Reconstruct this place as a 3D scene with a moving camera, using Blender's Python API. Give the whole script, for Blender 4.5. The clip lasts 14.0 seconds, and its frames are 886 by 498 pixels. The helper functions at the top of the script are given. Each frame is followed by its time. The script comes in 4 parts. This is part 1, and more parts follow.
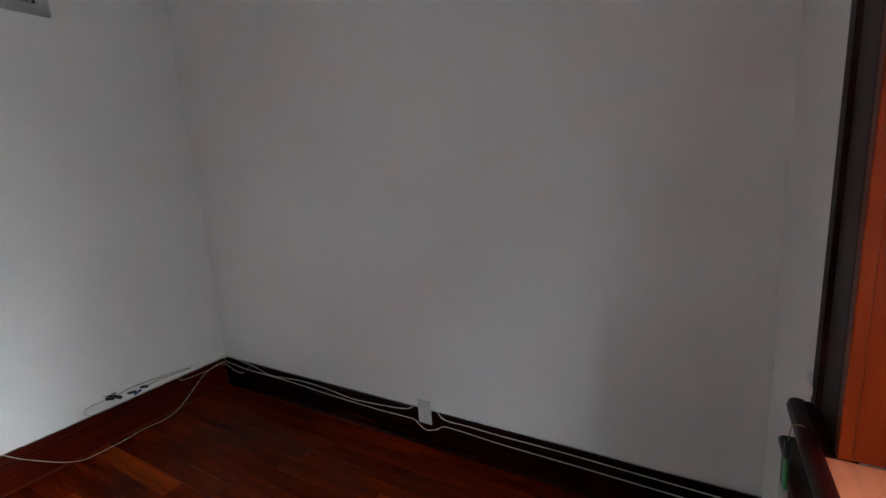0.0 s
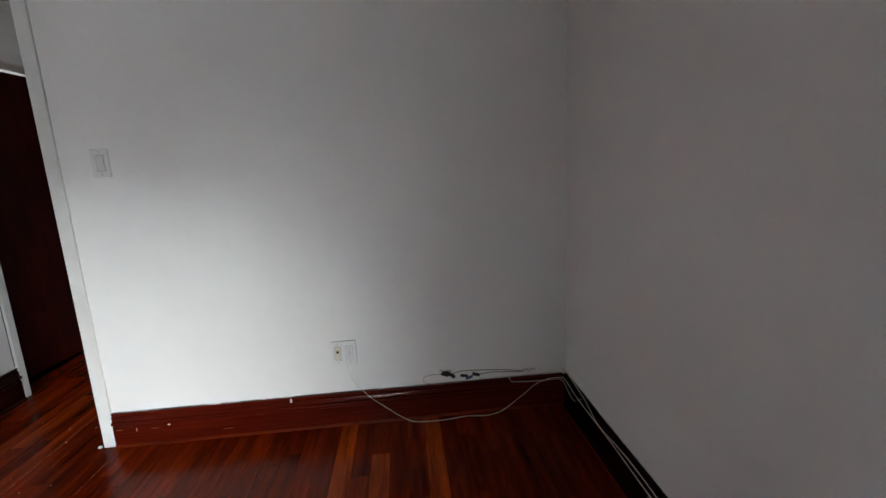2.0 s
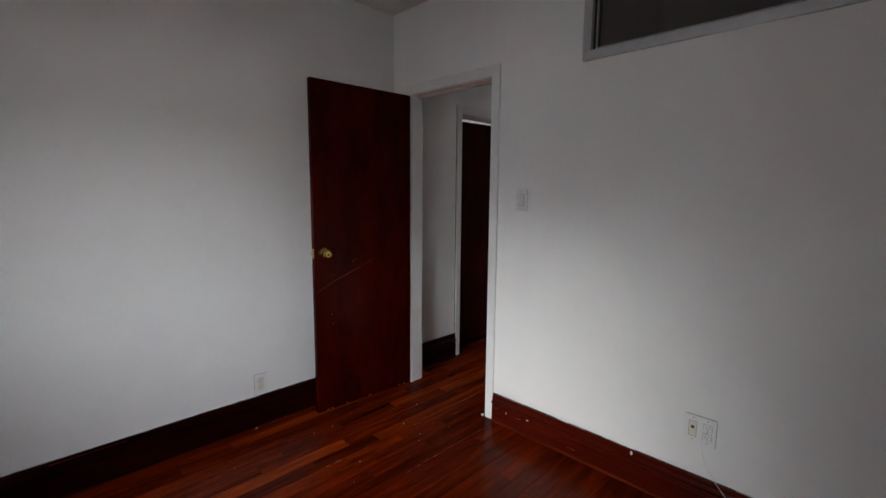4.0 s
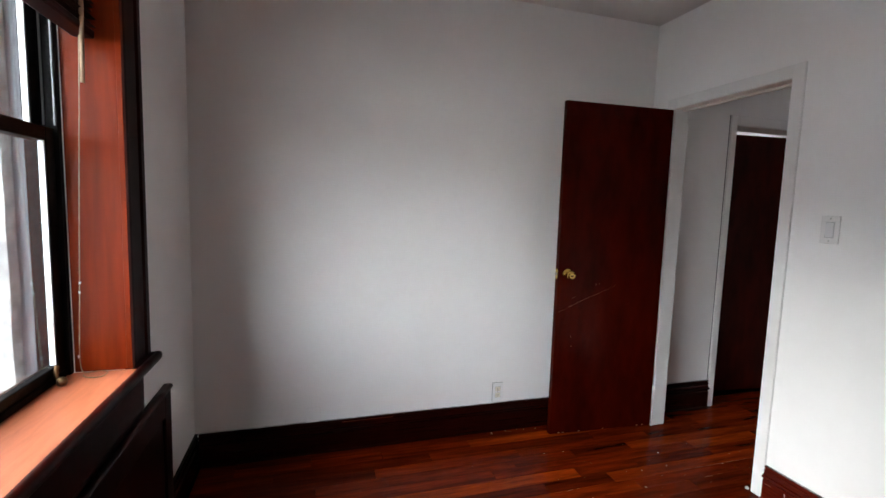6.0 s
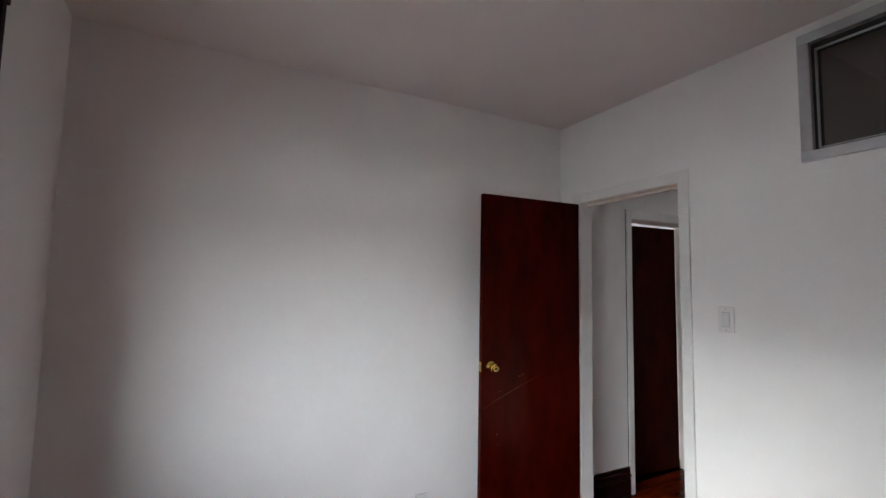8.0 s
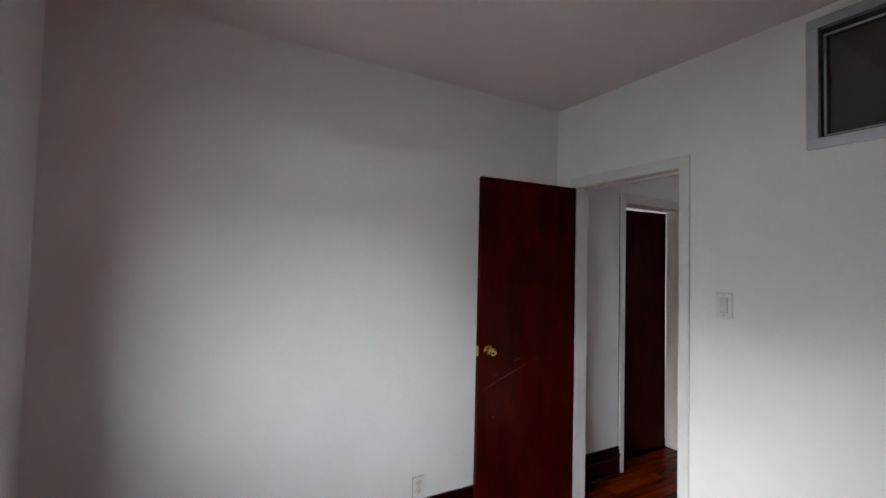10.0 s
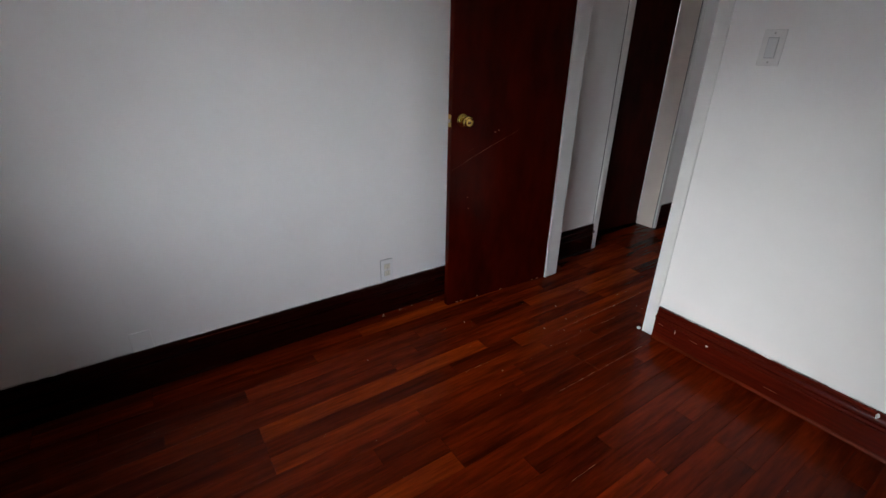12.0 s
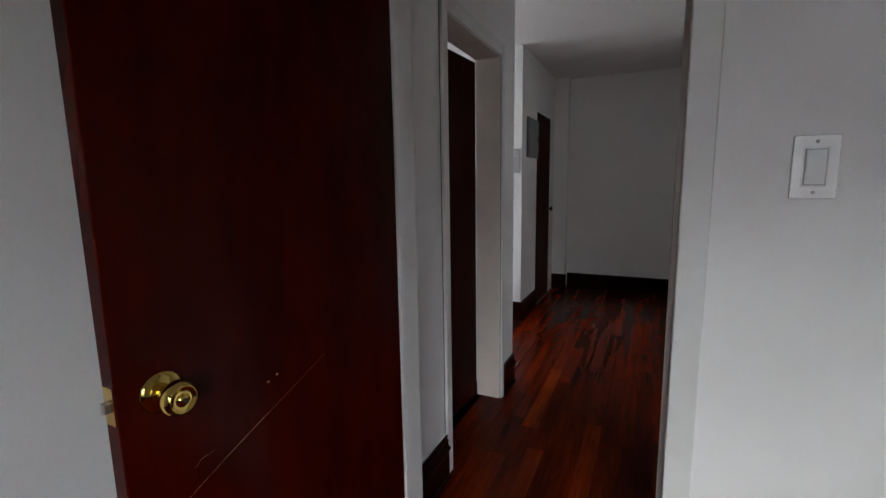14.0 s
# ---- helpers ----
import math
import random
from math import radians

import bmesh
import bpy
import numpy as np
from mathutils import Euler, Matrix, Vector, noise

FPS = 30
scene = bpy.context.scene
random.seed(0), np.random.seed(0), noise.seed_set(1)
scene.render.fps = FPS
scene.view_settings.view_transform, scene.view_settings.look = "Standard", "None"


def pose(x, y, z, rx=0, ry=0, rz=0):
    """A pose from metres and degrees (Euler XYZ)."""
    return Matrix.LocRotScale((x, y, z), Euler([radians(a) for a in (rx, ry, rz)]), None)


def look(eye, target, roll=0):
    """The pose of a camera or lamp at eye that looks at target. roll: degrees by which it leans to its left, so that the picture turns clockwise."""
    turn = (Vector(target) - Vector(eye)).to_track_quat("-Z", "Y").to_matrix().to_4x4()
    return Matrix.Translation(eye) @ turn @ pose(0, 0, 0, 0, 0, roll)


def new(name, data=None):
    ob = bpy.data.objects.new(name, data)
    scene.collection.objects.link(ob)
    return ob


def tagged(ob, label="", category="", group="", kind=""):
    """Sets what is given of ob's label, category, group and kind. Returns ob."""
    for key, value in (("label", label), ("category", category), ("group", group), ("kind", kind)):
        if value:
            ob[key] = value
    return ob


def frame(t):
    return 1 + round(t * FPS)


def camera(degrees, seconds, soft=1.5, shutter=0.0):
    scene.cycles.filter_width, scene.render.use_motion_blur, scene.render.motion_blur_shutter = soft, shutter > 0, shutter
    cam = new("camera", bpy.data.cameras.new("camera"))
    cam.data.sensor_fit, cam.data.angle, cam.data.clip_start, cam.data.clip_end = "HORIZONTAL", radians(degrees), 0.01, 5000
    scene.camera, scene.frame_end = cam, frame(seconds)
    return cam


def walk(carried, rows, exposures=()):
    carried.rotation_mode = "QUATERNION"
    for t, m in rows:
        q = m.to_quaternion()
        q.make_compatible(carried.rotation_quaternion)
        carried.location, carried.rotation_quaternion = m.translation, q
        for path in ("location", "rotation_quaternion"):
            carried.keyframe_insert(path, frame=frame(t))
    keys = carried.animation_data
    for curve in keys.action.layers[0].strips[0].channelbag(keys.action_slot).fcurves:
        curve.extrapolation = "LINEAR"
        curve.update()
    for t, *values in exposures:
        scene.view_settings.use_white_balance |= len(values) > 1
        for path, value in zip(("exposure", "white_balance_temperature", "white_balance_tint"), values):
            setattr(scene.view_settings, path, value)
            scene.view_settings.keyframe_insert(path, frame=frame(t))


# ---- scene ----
cam = camera(89.9, 14.0)
PATH = [
    (0, (1.681, -2.546, 1.276), (3.364, -1.538, 0.889), -3.9),
    (0.5, (1.862, -2.442, 1.328), (3.349, -1.157, 0.958), -2.3),
    (1, (2.021, -2.329, 1.329), (3.156, -0.729, 0.944), -2.7),
    (1.5, (2.229, -2.208, 1.327), (2.905, -0.365, 0.949), -2.9),
    (2, (2.409, -2.102, 1.266), (2.577, -0.144, 0.894), -2.9),
    (2.5, (2.504, -2.023, 1.313), (2.32, -0.06, 0.98), -1.5),
    (3, (2.581, -2.003, 1.342), (1.945, -0.128, 1.059), 0.6),
    (3.5, (2.58, -2.03, 1.386), (1.546, -0.337, 1.126), 0.7),
    (4, (2.545, -2.065, 1.386), (1.149, -0.655, 1.133), 0.5),
    (4.2, (2.537, -2.084, 1.381), (1.023, -0.801, 1.13), 0.5),
    (6.3, (2.465, -2.173, 1.409), (0.554, -1.616, 1.216), 1.7),
    (6.5, (2.455, -2.175, 1.419), (0.555, -1.589, 1.199), 1.7),
    (7, (2.43, -2.158, 1.428), (0.593, -1.403, 1.198), 1.1),
    (7.5, (2.395, -2.152, 1.44), (0.601, -1.275, 1.314), 0.5),
    (8, (2.353, -2.162, 1.484), (0.588, -1.235, 1.645), 1.1),
    (8.2, (2.353, -2.165, 1.524), (0.586, -1.268, 1.793), 0.8),
    (10.3, (2.272, -2.222, 1.493), (0.558, -1.192, 1.467), 1.1),
    (10.5, (2.297, -2.196, 1.468), (0.569, -1.204, 1.287), 1.4),
    (11, (2.21, -2.186, 1.402), (0.566, -1.199, 0.832), 1.4),
    (11.5, (2.103, -2.153, 1.349), (0.574, -1.139, 0.554), 1.5),
    (12, (1.914, -1.986, 1.314), (0.408, -0.951, 0.501), 1.1),
    (12.5, (1.627, -1.812, 1.307), (0.137, -0.635, 0.678), 2.6),
    (13, (1.299, -1.609, 1.332), (0.07, -0.106, 0.848), 1.1),
    (13.5, (1.063, -1.339, 1.329), (0.016, 0.324, 0.96), -1.6),
    (14, (0.836, -1.082, 1.328), (-0.003, 0.709, 1.034), -0.9),
]
walk(cam, [(t, look(eye, target, roll)) for t, eye, target, roll in PATH],
     exposures=[(0, 4.95, 6550, 3), (1.0, 4.75, 6650, 5), (2.5, 4.35, 6850, 7), (3.0, 4.15, 6900, 8), (4.0, 4.02, 6950, 10), (6.5, 4.85, 6950, 9), (8.0, 4.65, 6900, 9), (10.5, 4.4, 6750, 9), (11.0, 4.08, 6700, 8), (12.0, 4.1, 6800, 10), (12.5, 4.25, 6850, 11), (13.0, 3.95, 6850, 10), (13.5, 3.72, 6800, 9), (14.0, 3.98, 6800, 9)])


# ---------------------------------------------------------------- sky, sun, exposure
world = bpy.data.worlds.new("sky")
scene.world = world
world.use_nodes = True
wn = world.node_tree
sky = wn.nodes.new("ShaderNodeTexSky")
sky.sky_type = "NISHITA"
sky.sun_disc = False
sky.sun_elevation = radians(21)
sky.sun_rotation = radians(170)
sky.dust_density = 0.15
haze = wn.nodes.new("ShaderNodeHueSaturation")     # a hazy, paler sky
haze.inputs["Saturation"].default_value = 0.5
wn.links.new(sky.outputs[0], haze.inputs["Color"])
cloud = wn.nodes.new("ShaderNodeMix")               # an even cover of thin cloud
cloud.data_type = "RGBA"
cloud.inputs["Factor"].default_value = 0.8
cloud.inputs["B"].default_value = (2.95, 3.25, 3.65, 1)
wn.links.new(haze.outputs[0], cloud.inputs["A"])
wn.links.new(cloud.outputs["Result"], wn.nodes["Background"].inputs[0])
wn.nodes["Background"].inputs[1].default_value = 0.15

sun = new("sun", bpy.data.lights.new("sun", "SUN"))
sun.data.energy = 0.08
sun.data.angle = radians(22)
sun.data.color = (0.90, 0.96, 1.0)
sun.matrix_world = look((1.62, -9.19, 3.60), (0, 0, 0))


def portal(name, x, y, z, rx, rz, w, h):
    """Guides the sky's light through an opening; gives off none itself."""
    ob = new(name, bpy.data.lights.new(name, "AREA"))
    ob.data.shape = "RECTANGLE"
    ob.data.size, ob.data.size_y = w, h
    ob.data.cycles.is_portal = True
    ob.matrix_world = pose(x, y, z, rx, 0, rz)
    return ob


portal("window_portal", 1.63, -2.99, 1.55, 90, 0, 1.54, 1.42)
portal("bath_portal", -2.3, 0.87, 1.5, 90, -90, 0.8, 1.2)
portal("kitchen_portal", -2.6, 2.355, 1.55, 90, -90, 1.01, 1.4)

# ---------------------------------------------------------------- materials


def material(name, base, rough=0.5, metal=0.0, vary=0.12, scale=6.0, bump=0.0, bump_scale=60.0,
             stretch=(1, 1, 1), second=None, spec=0.5, coat=0.0, by_piece=0.0, glow=0.0):
    m = bpy.data.materials.new(name)
    m.use_nodes = True
    nt = m.node_tree
    n, l = nt.nodes, nt.links
    p = n["Principled BSDF"]
    p.inputs["Roughness"].default_value = rough
    p.inputs["Metallic"].default_value = metal
    p.inputs["Specular IOR Level"].default_value = spec
    p.inputs["Coat Weight"].default_value = coat
    p.inputs["Coat Roughness"].default_value = 0.12
    tc = n.new("ShaderNodeTexCoord")
    info = n.new("ShaderNodeObjectInfo")
    add = n.new("ShaderNodeVectorMath")
    add.operation = "ADD"
    l.new(tc.outputs["Object"], add.inputs[0])
    l.new(info.outputs["Location"], add.inputs[1])
    shift = n.new("ShaderNodeVectorMath")
    shift.operation = "MULTIPLY_ADD"
    l.new(info.outputs["Random"], shift.inputs[0])
    shift.inputs[1].default_value = (7.3, 3.1, 11.7) if by_piece else (0, 0, 0)
    l.new(add.outputs[0], shift.inputs[2])
    mp = n.new("ShaderNodeMapping")
    mp.inputs["Scale"].default_value = stretch
    l.new(shift.outputs[0], mp.inputs[0])
    big = n.new("ShaderNodeTexNoise")
    big.inputs["Scale"].default_value = scale
    big.inputs["Detail"].default_value = 6
    big.inputs["Roughness"].default_value = 0.62
    l.new(mp.outputs[0], big.inputs["Vector"])
    small = n.new("ShaderNodeTexNoise")
    small.inputs["Scale"].default_value = bump_scale
    small.inputs["Detail"].default_value = 4
    l.new(mp.outputs[0], small.inputs["Vector"])
    mix = n.new("ShaderNodeMix")
    mix.data_type = "RGBA"
    other = second or tuple(c * (1 - 3 * vary) for c in base)
    mix.inputs["A"].default_value = (*base, 1)
    mix.inputs["B"].default_value = (*other, 1)
    ramp = n.new("ShaderNodeMapRange")
    ramp.inputs["From Min"].default_value = 0.35
    ramp.inputs["From Max"].default_value = 0.72
    l.new(big.outputs["Fac"], ramp.inputs[0])
    l.new(ramp.outputs[0], mix.inputs["Factor"])
    out = mix.outputs["Result"]
    if by_piece:
        hsv = n.new("ShaderNodeHueSaturation")
        val = n.new("ShaderNodeMapRange")
        val.inputs["To Min"].default_value = 1 - by_piece
        val.inputs["To Max"].default_value = 1 + by_piece
        l.new(info.outputs["Random"], val.inputs[0])
        l.new(val.outputs[0], hsv.inputs["Value"])
        l.new(out, hsv.inputs["Color"])
        out = hsv.outputs[0]
    l.new(out, p.inputs["Base Color"])
    rr = n.new("ShaderNodeMapRange")
    rr.inputs["To Min"].default_value = max(0.02, rough * 0.8)
    rr.inputs["To Max"].default_value = min(1, rough * 1.25)
    l.new(small.outputs["Fac"], rr.inputs[0])
    l.new(rr.outputs[0], p.inputs["Roughness"])
    if bump:
        b = n.new("ShaderNodeBump")
        b.inputs["Strength"].default_value = bump
        b.inputs["Distance"].default_value = 0.004
        l.new(small.outputs["Fac"], b.inputs["Height"])
        l.new(b.outputs[0], p.inputs["Normal"])
    if glow:
        p.inputs["Emission Color"].default_value = (*base, 1)
        p.inputs["Emission Strength"].default_value = glow
    return m


def wood(name, dark, light, rough, grain=(18, 18, 0.9), by_piece=0.0, fleck=None, bump=0.12, pore=(14, 0.78, 1.16), spec=0.5, coat=0.0):
    """Stained timber: long streaks of two tones, fine pores, an uneven sheen."""
    m = material(name, light, rough, vary=0.1, scale=2.2, bump=0, bump_scale=3, stretch=grain, second=dark, by_piece=by_piece, spec=spec, coat=coat)
    nt = m.node_tree
    n, l = nt.nodes, nt.links
    p = n["Principled BSDF"]
    sheen = p.inputs["Roughness"].links[0].from_node
    sheen.inputs["To Min"].default_value, sheen.inputs["To Max"].default_value = rough * 0.92, rough * 1.1
    mp = next(k for k in n if k.bl_idname == "ShaderNodeMapping")
    pores = n.new("ShaderNodeTexNoise")
    pores.inputs["Scale"].default_value = pore[0]
    pores.inputs["Detail"].default_value = 8
    pores.inputs["Distortion"].default_value = 0.6
    l.new(mp.outputs[0], pores.inputs["Vector"])
    mul = n.new("ShaderNodeMapRange")
    mul.inputs["From Min"].default_value = 0.3
    mul.inputs["From Max"].default_value = 0.7
    mul.inputs["To Min"].default_value = pore[1]
    mul.inputs["To Max"].default_value = pore[2]
    l.new(pores.outputs["Fac"], mul.inputs[0])
    src = p.inputs["Base Color"].links[0].from_socket
    vm = n.new("ShaderNodeVectorMath")
    vm.operation = "SCALE"
    l.new(src, vm.inputs[0])
    l.new(mul.outputs[0], vm.inputs["Scale"])
    last = vm.outputs[0]
    if fleck:
        info = next(k for k in n if k.bl_idname == "ShaderNodeObjectInfo")
        pick = n.new("ShaderNodeMapRange")
        pick.inputs["From Min"].default_value = 0.80
        pick.inputs["From Max"].default_value = 1.0
        l.new(info.outputs["Random"], pick.inputs[0])
        mx = n.new("ShaderNodeMix")
        mx.data_type = "RGBA"
        l.new(pick.outputs[0], mx.inputs["Factor"])
        l.new(last, mx.inputs["A"])
        tint = n.new("ShaderNodeVectorMath")
        tint.operation = "MULTIPLY"
        l.new(last, tint.inputs[0])
        tint.inputs[1].default_value = fleck
        l.new(tint.outputs[0], mx.inputs["B"])
        last = mx.outputs["Result"]
    l.new(last, p.inputs["Base Color"])
    if bump:
        b = n.new("ShaderNodeBump")
        b.inputs["Strength"].default_value = bump
        b.inputs["Distance"].default_value = 0.002
        l.new(pores.outputs["Fac"], b.inputs["Height"])
        l.new(b.outputs[0], p.inputs["Normal"])
    return m


def glass(name, tint=(0.95, 0.97, 0.97), rough=0.0, ior=1.45):
    m = bpy.data.materials.new(name)
    m.use_nodes = True
    p = m.node_tree.nodes["Principled BSDF"]
    p.inputs["Base Color"].default_value = (*tint, 1)
    p.inputs["Roughness"].default_value = rough
    p.inputs["Transmission Weight"].default_value = 1.0
    p.inputs["IOR"].default_value = ior
    return m


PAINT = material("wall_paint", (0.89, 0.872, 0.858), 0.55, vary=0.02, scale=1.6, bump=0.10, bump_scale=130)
pn = PAINT.node_tree
swell = pn.nodes.new("ShaderNodeTexNoise")          # slow unevenness of old plaster
swell.inputs["Scale"].default_value = 3.2
swell.inputs["Detail"].default_value = 3
wave = pn.nodes.new("ShaderNodeBump")
wave.inputs["Strength"].default_value = 0.35
wave.inputs["Distance"].default_value = 0.012
pn.links.new(next(k for k in pn.nodes if k.bl_idname == "ShaderNodeMapping").outputs[0], swell.inputs["Vector"])
pn.links.new(swell.outputs["Fac"], wave.inputs["Height"])
pn.links.new(next(k for k in pn.nodes if k.bl_idname == "ShaderNodeBump" and k is not wave and k.name != wave.name).outputs[0], wave.inputs["Normal"])
pn.links.new(wave.outputs[0], pn.nodes["Principled BSDF"].inputs["Normal"])
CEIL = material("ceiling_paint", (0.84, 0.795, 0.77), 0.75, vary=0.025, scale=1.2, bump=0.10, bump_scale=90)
TRIMW = material("trim_gloss_paint", (0.80, 0.785, 0.765), 0.42, vary=0.03, scale=5, bump=0.03, bump_scale=160)
# white trim with reddish bounced light put into its colour
TRIMBOUNCE = material("bounce_tinted_trim_paint", (0.79, 0.69, 0.625), 0.42, vary=0.04, scale=5, bump=0.03, bump_scale=160)
FLOOR_TONES = (0.030, 0.0020, 0.0004), (0.130, 0.0125, 0.0015)
FLOORW = wood("floor_mahogany", *FLOOR_TONES, 0.22, grain=(9, 0.8, 9), by_piece=0.30, fleck=(2.0, 2.9, 2.4), bump=0.02, pore=(9, 0.74, 1.22), spec=0.07)
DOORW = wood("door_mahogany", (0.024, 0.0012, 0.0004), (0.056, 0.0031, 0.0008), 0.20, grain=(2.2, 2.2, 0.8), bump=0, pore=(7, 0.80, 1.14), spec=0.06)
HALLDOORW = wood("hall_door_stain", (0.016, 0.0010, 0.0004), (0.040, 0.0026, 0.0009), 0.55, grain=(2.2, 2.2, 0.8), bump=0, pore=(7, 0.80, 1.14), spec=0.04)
# copy of the baseboard stain with shade put into a darker colour
BASESHADE = wood("baseboard_shaded_stain", (0.007, 0.0007, 0.0004), (0.020, 0.0019, 0.0010), 0.22, grain=(1.2, 1.2, 30), bump=0.04, spec=0.12)
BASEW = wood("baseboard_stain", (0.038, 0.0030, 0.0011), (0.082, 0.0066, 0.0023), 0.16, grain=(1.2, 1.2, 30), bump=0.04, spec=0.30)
# dark wood; on window trim the colour also holds the room-side shade
DARKW = wood("dark_wood_and_shade", (0.0110, 0.0009, 0.0006), (0.026, 0.0021, 0.0014), 0.30, grain=(12, 12, 0.9), bump=0.04, spec=0.06)
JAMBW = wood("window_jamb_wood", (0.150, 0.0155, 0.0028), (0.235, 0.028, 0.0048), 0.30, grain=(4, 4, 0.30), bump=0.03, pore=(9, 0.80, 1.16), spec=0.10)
# pale tone holds the daylight that falls on the sill
SILLW = wood("window_sill_lit_wood", (0.56, 0.150, 0.068), (0.66, 0.205, 0.100), 0.34, grain=(0.7, 5, 5), bump=0.02, pore=(14, 0.90, 1.08), spec=0.25)
SHOEW = wood("worn_shoe_wood", (0.045, 0.0040, 0.0012), (0.125, 0.0135, 0.0024), 0.30, grain=(1.2, 1.2, 30), bump=0.05, spec=0.08)
BRASS = material("polished_brass", (0.78, 0.56, 0.16), 0.13, metal=1.0, vary=0.06, scale=20, bump=0.03, bump_scale=80)
BRASSDK = material("tarnished_brass", (0.20, 0.12, 0.06), 0.35, metal=0.9, vary=0.15, scale=30)
STEEL = material("dull_steel", (0.55, 0.53, 0.50), 0.35, metal=1.0, vary=0.08, scale=30)
ALU = material("brushed_aluminium", (0.62, 0.64, 0.66), 0.36, metal=0.85, vary=0.05, scale=8, bump=0.04, bump_scale=120)
BRONZE = material("black_bronze_frame", (0.006, 0.0058, 0.0062), 0.42, metal=0.0, spec=0.06, vary=0.1, scale=12, bump=0.06, bump_scale=80)
GREYMET = material("grey_track", (0.20, 0.21, 0.21), 0.42, metal=0.6, vary=0.08, scale=14)
PANELG = material("grey_enamel", (0.17, 0.18, 0.185), 0.45, vary=0.05, scale=10)
PLASTIC = material("white_plastic", (0.88, 0.875, 0.865), 0.22, vary=0.02, scale=15)
GREYPL = material("grey_dusty_plastic", (0.30, 0.295, 0.29), 0.5, vary=0.06, scale=20)
DUSTYPL = material("pale_dusty_plastic", (0.60, 0.595, 0.585), 0.4, vary=0.06, scale=20)
SWITCHPL = material("warm_white_plastic", (0.87, 0.85, 0.835), 0.10, vary=0.03, scale=12, bump=0.25, bump_scale=55, coat=0.6)
ROCKERPL = material("greyed_rocker_plastic", (0.76, 0.755, 0.755), 0.2, vary=0.03, scale=12)
INTERG = material("pale_grey_enamel", (0.36, 0.36, 0.36), 0.4, vary=0.05, scale=10)
IVORY = material("ivory_plastic", (0.79, 0.74, 0.61), 0.35, vary=0.03, scale=15)
SLOT = material("dark_slot", (0.02, 0.02, 0.02), 0.6, vary=0.05)
CABLEW = material("white_cable", (0.78, 0.75, 0.70), 0.42, vary=0.06, scale=9)
CABLEG = material("grey_lead", (0.30, 0.27, 0.24), 0.5, vary=0.1, scale=20)
CABLEB = material("black_cable", (0.02, 0.02, 0.02), 0.45, vary=0.05)
BLUEP = material("blue_plastic", (0.05, 0.08, 0.30), 0.4, vary=0.05)
GREENP = material("green_plastic", (0.05, 0.45, 0.14), 0.4, vary=0.08)
STRING = material("cream_cord", (0.46, 0.32, 0.20), 0.8, vary=0.1, scale=40)
SCRATCH = material("scratched_wood", (0.42, 0.22, 0.15), 0.7, vary=0.15, scale=30)
PAINTEDGE = material("paint_smear", (0.74, 0.73, 0.72), 0.6, vary=0.08, scale=30, bump=0.3, bump_scale=150)
STUCCO = material("rough_stucco", (0.80, 0.79, 0.77), 0.9, vary=0.12, scale=9, bump=0.9, bump_scale=45)
REVEAL = material("grey_masonry", (0.17, 0.17, 0.185), 0.85, vary=0.1, scale=7, bump=0.4, bump_scale=60)
WINGST = material("grey_rough_stucco", (0.40, 0.405, 0.415), 0.9, vary=0.18, scale=5, bump=0.9, bump_scale=35)
FACADE = material("far_brick", (0.40, 0.38, 0.365), 0.9, vary=0.12, scale=3, bump=0.4, bump_scale=25)
EDGEST = material("weathered_stucco", (0.40, 0.395, 0.385), 0.9, vary=0.2, scale=14, bump=0.9, bump_scale=45)
# paled well beyond concrete so that it bounces skylight
GROUND = material("bounce_ground", (0.76, 0.755, 0.745), 0.9, vary=0.12, scale=1.5, bump=0.3, bump_scale=20)
DIRTY = glass("dusty_glass", (0.90, 0.92, 0.93), 0.04)
DARKGLASS = glass("transom_glass", (0.35, 0.34, 0.33), 0.05, 1.9)

# ---------------------------------------------------------------- building helpers
ORIGIN = {}


def thing(name, x=0, y=0, z=0, label="", category="", group="", kind=""):
    ob = new(name)
    ob.location = (x, y, z)
    ob.empty_display_size = 0.05
    ORIGIN[ob.name] = Vector((x, y, z))
    return tagged(ob, label, category, group, kind)


def part(name, bm, mat, parent=None, label="", smooth=False):
    """Links a bmesh as one mesh object; it is written in world places unless its thing stands at a turn of its own."""
    off = ORIGIN.get(parent.name, Vector()) if parent else Vector()
    bmesh.ops.translate(bm, verts=bm.verts, vec=-off)
    bmesh.ops.recalc_face_normals(bm, faces=bm.faces)
    me = bpy.data.meshes.new(name)
    bm.to_mesh(me)
    bm.free()
    me.materials.append(mat)
    if smooth:
        for f in me.polygons:
            f.use_smooth = True
    ob = new(name, me)
    if parent:
        ob.parent = parent
    ORIGIN[ob.name] = off.copy()
    if label:
        ob["label"] = label
    return ob


def solid(*boxes, bevel=0.0, seg=2):
    """A bmesh of boxes (x0, x1, y0, y1, z0, z1), their edges rounded."""
    bm = bmesh.new()
    for x0, x1, y0, y1, z0, z1 in boxes:
        got = bmesh.ops.create_cube(bm, size=1.0)
        bmesh.ops.scale(bm, verts=got["verts"], vec=(x1 - x0, y1 - y0, z1 - z0))
        bmesh.ops.translate(bm, verts=got["verts"], vec=((x0 + x1) / 2, (y0 + y1) / 2, (z0 + z1) / 2))
    if bevel:
        bmesh.ops.bevel(bm, geom=list(bm.edges), offset=bevel, segments=seg, profile=0.5, affect="EDGES")
    return bm


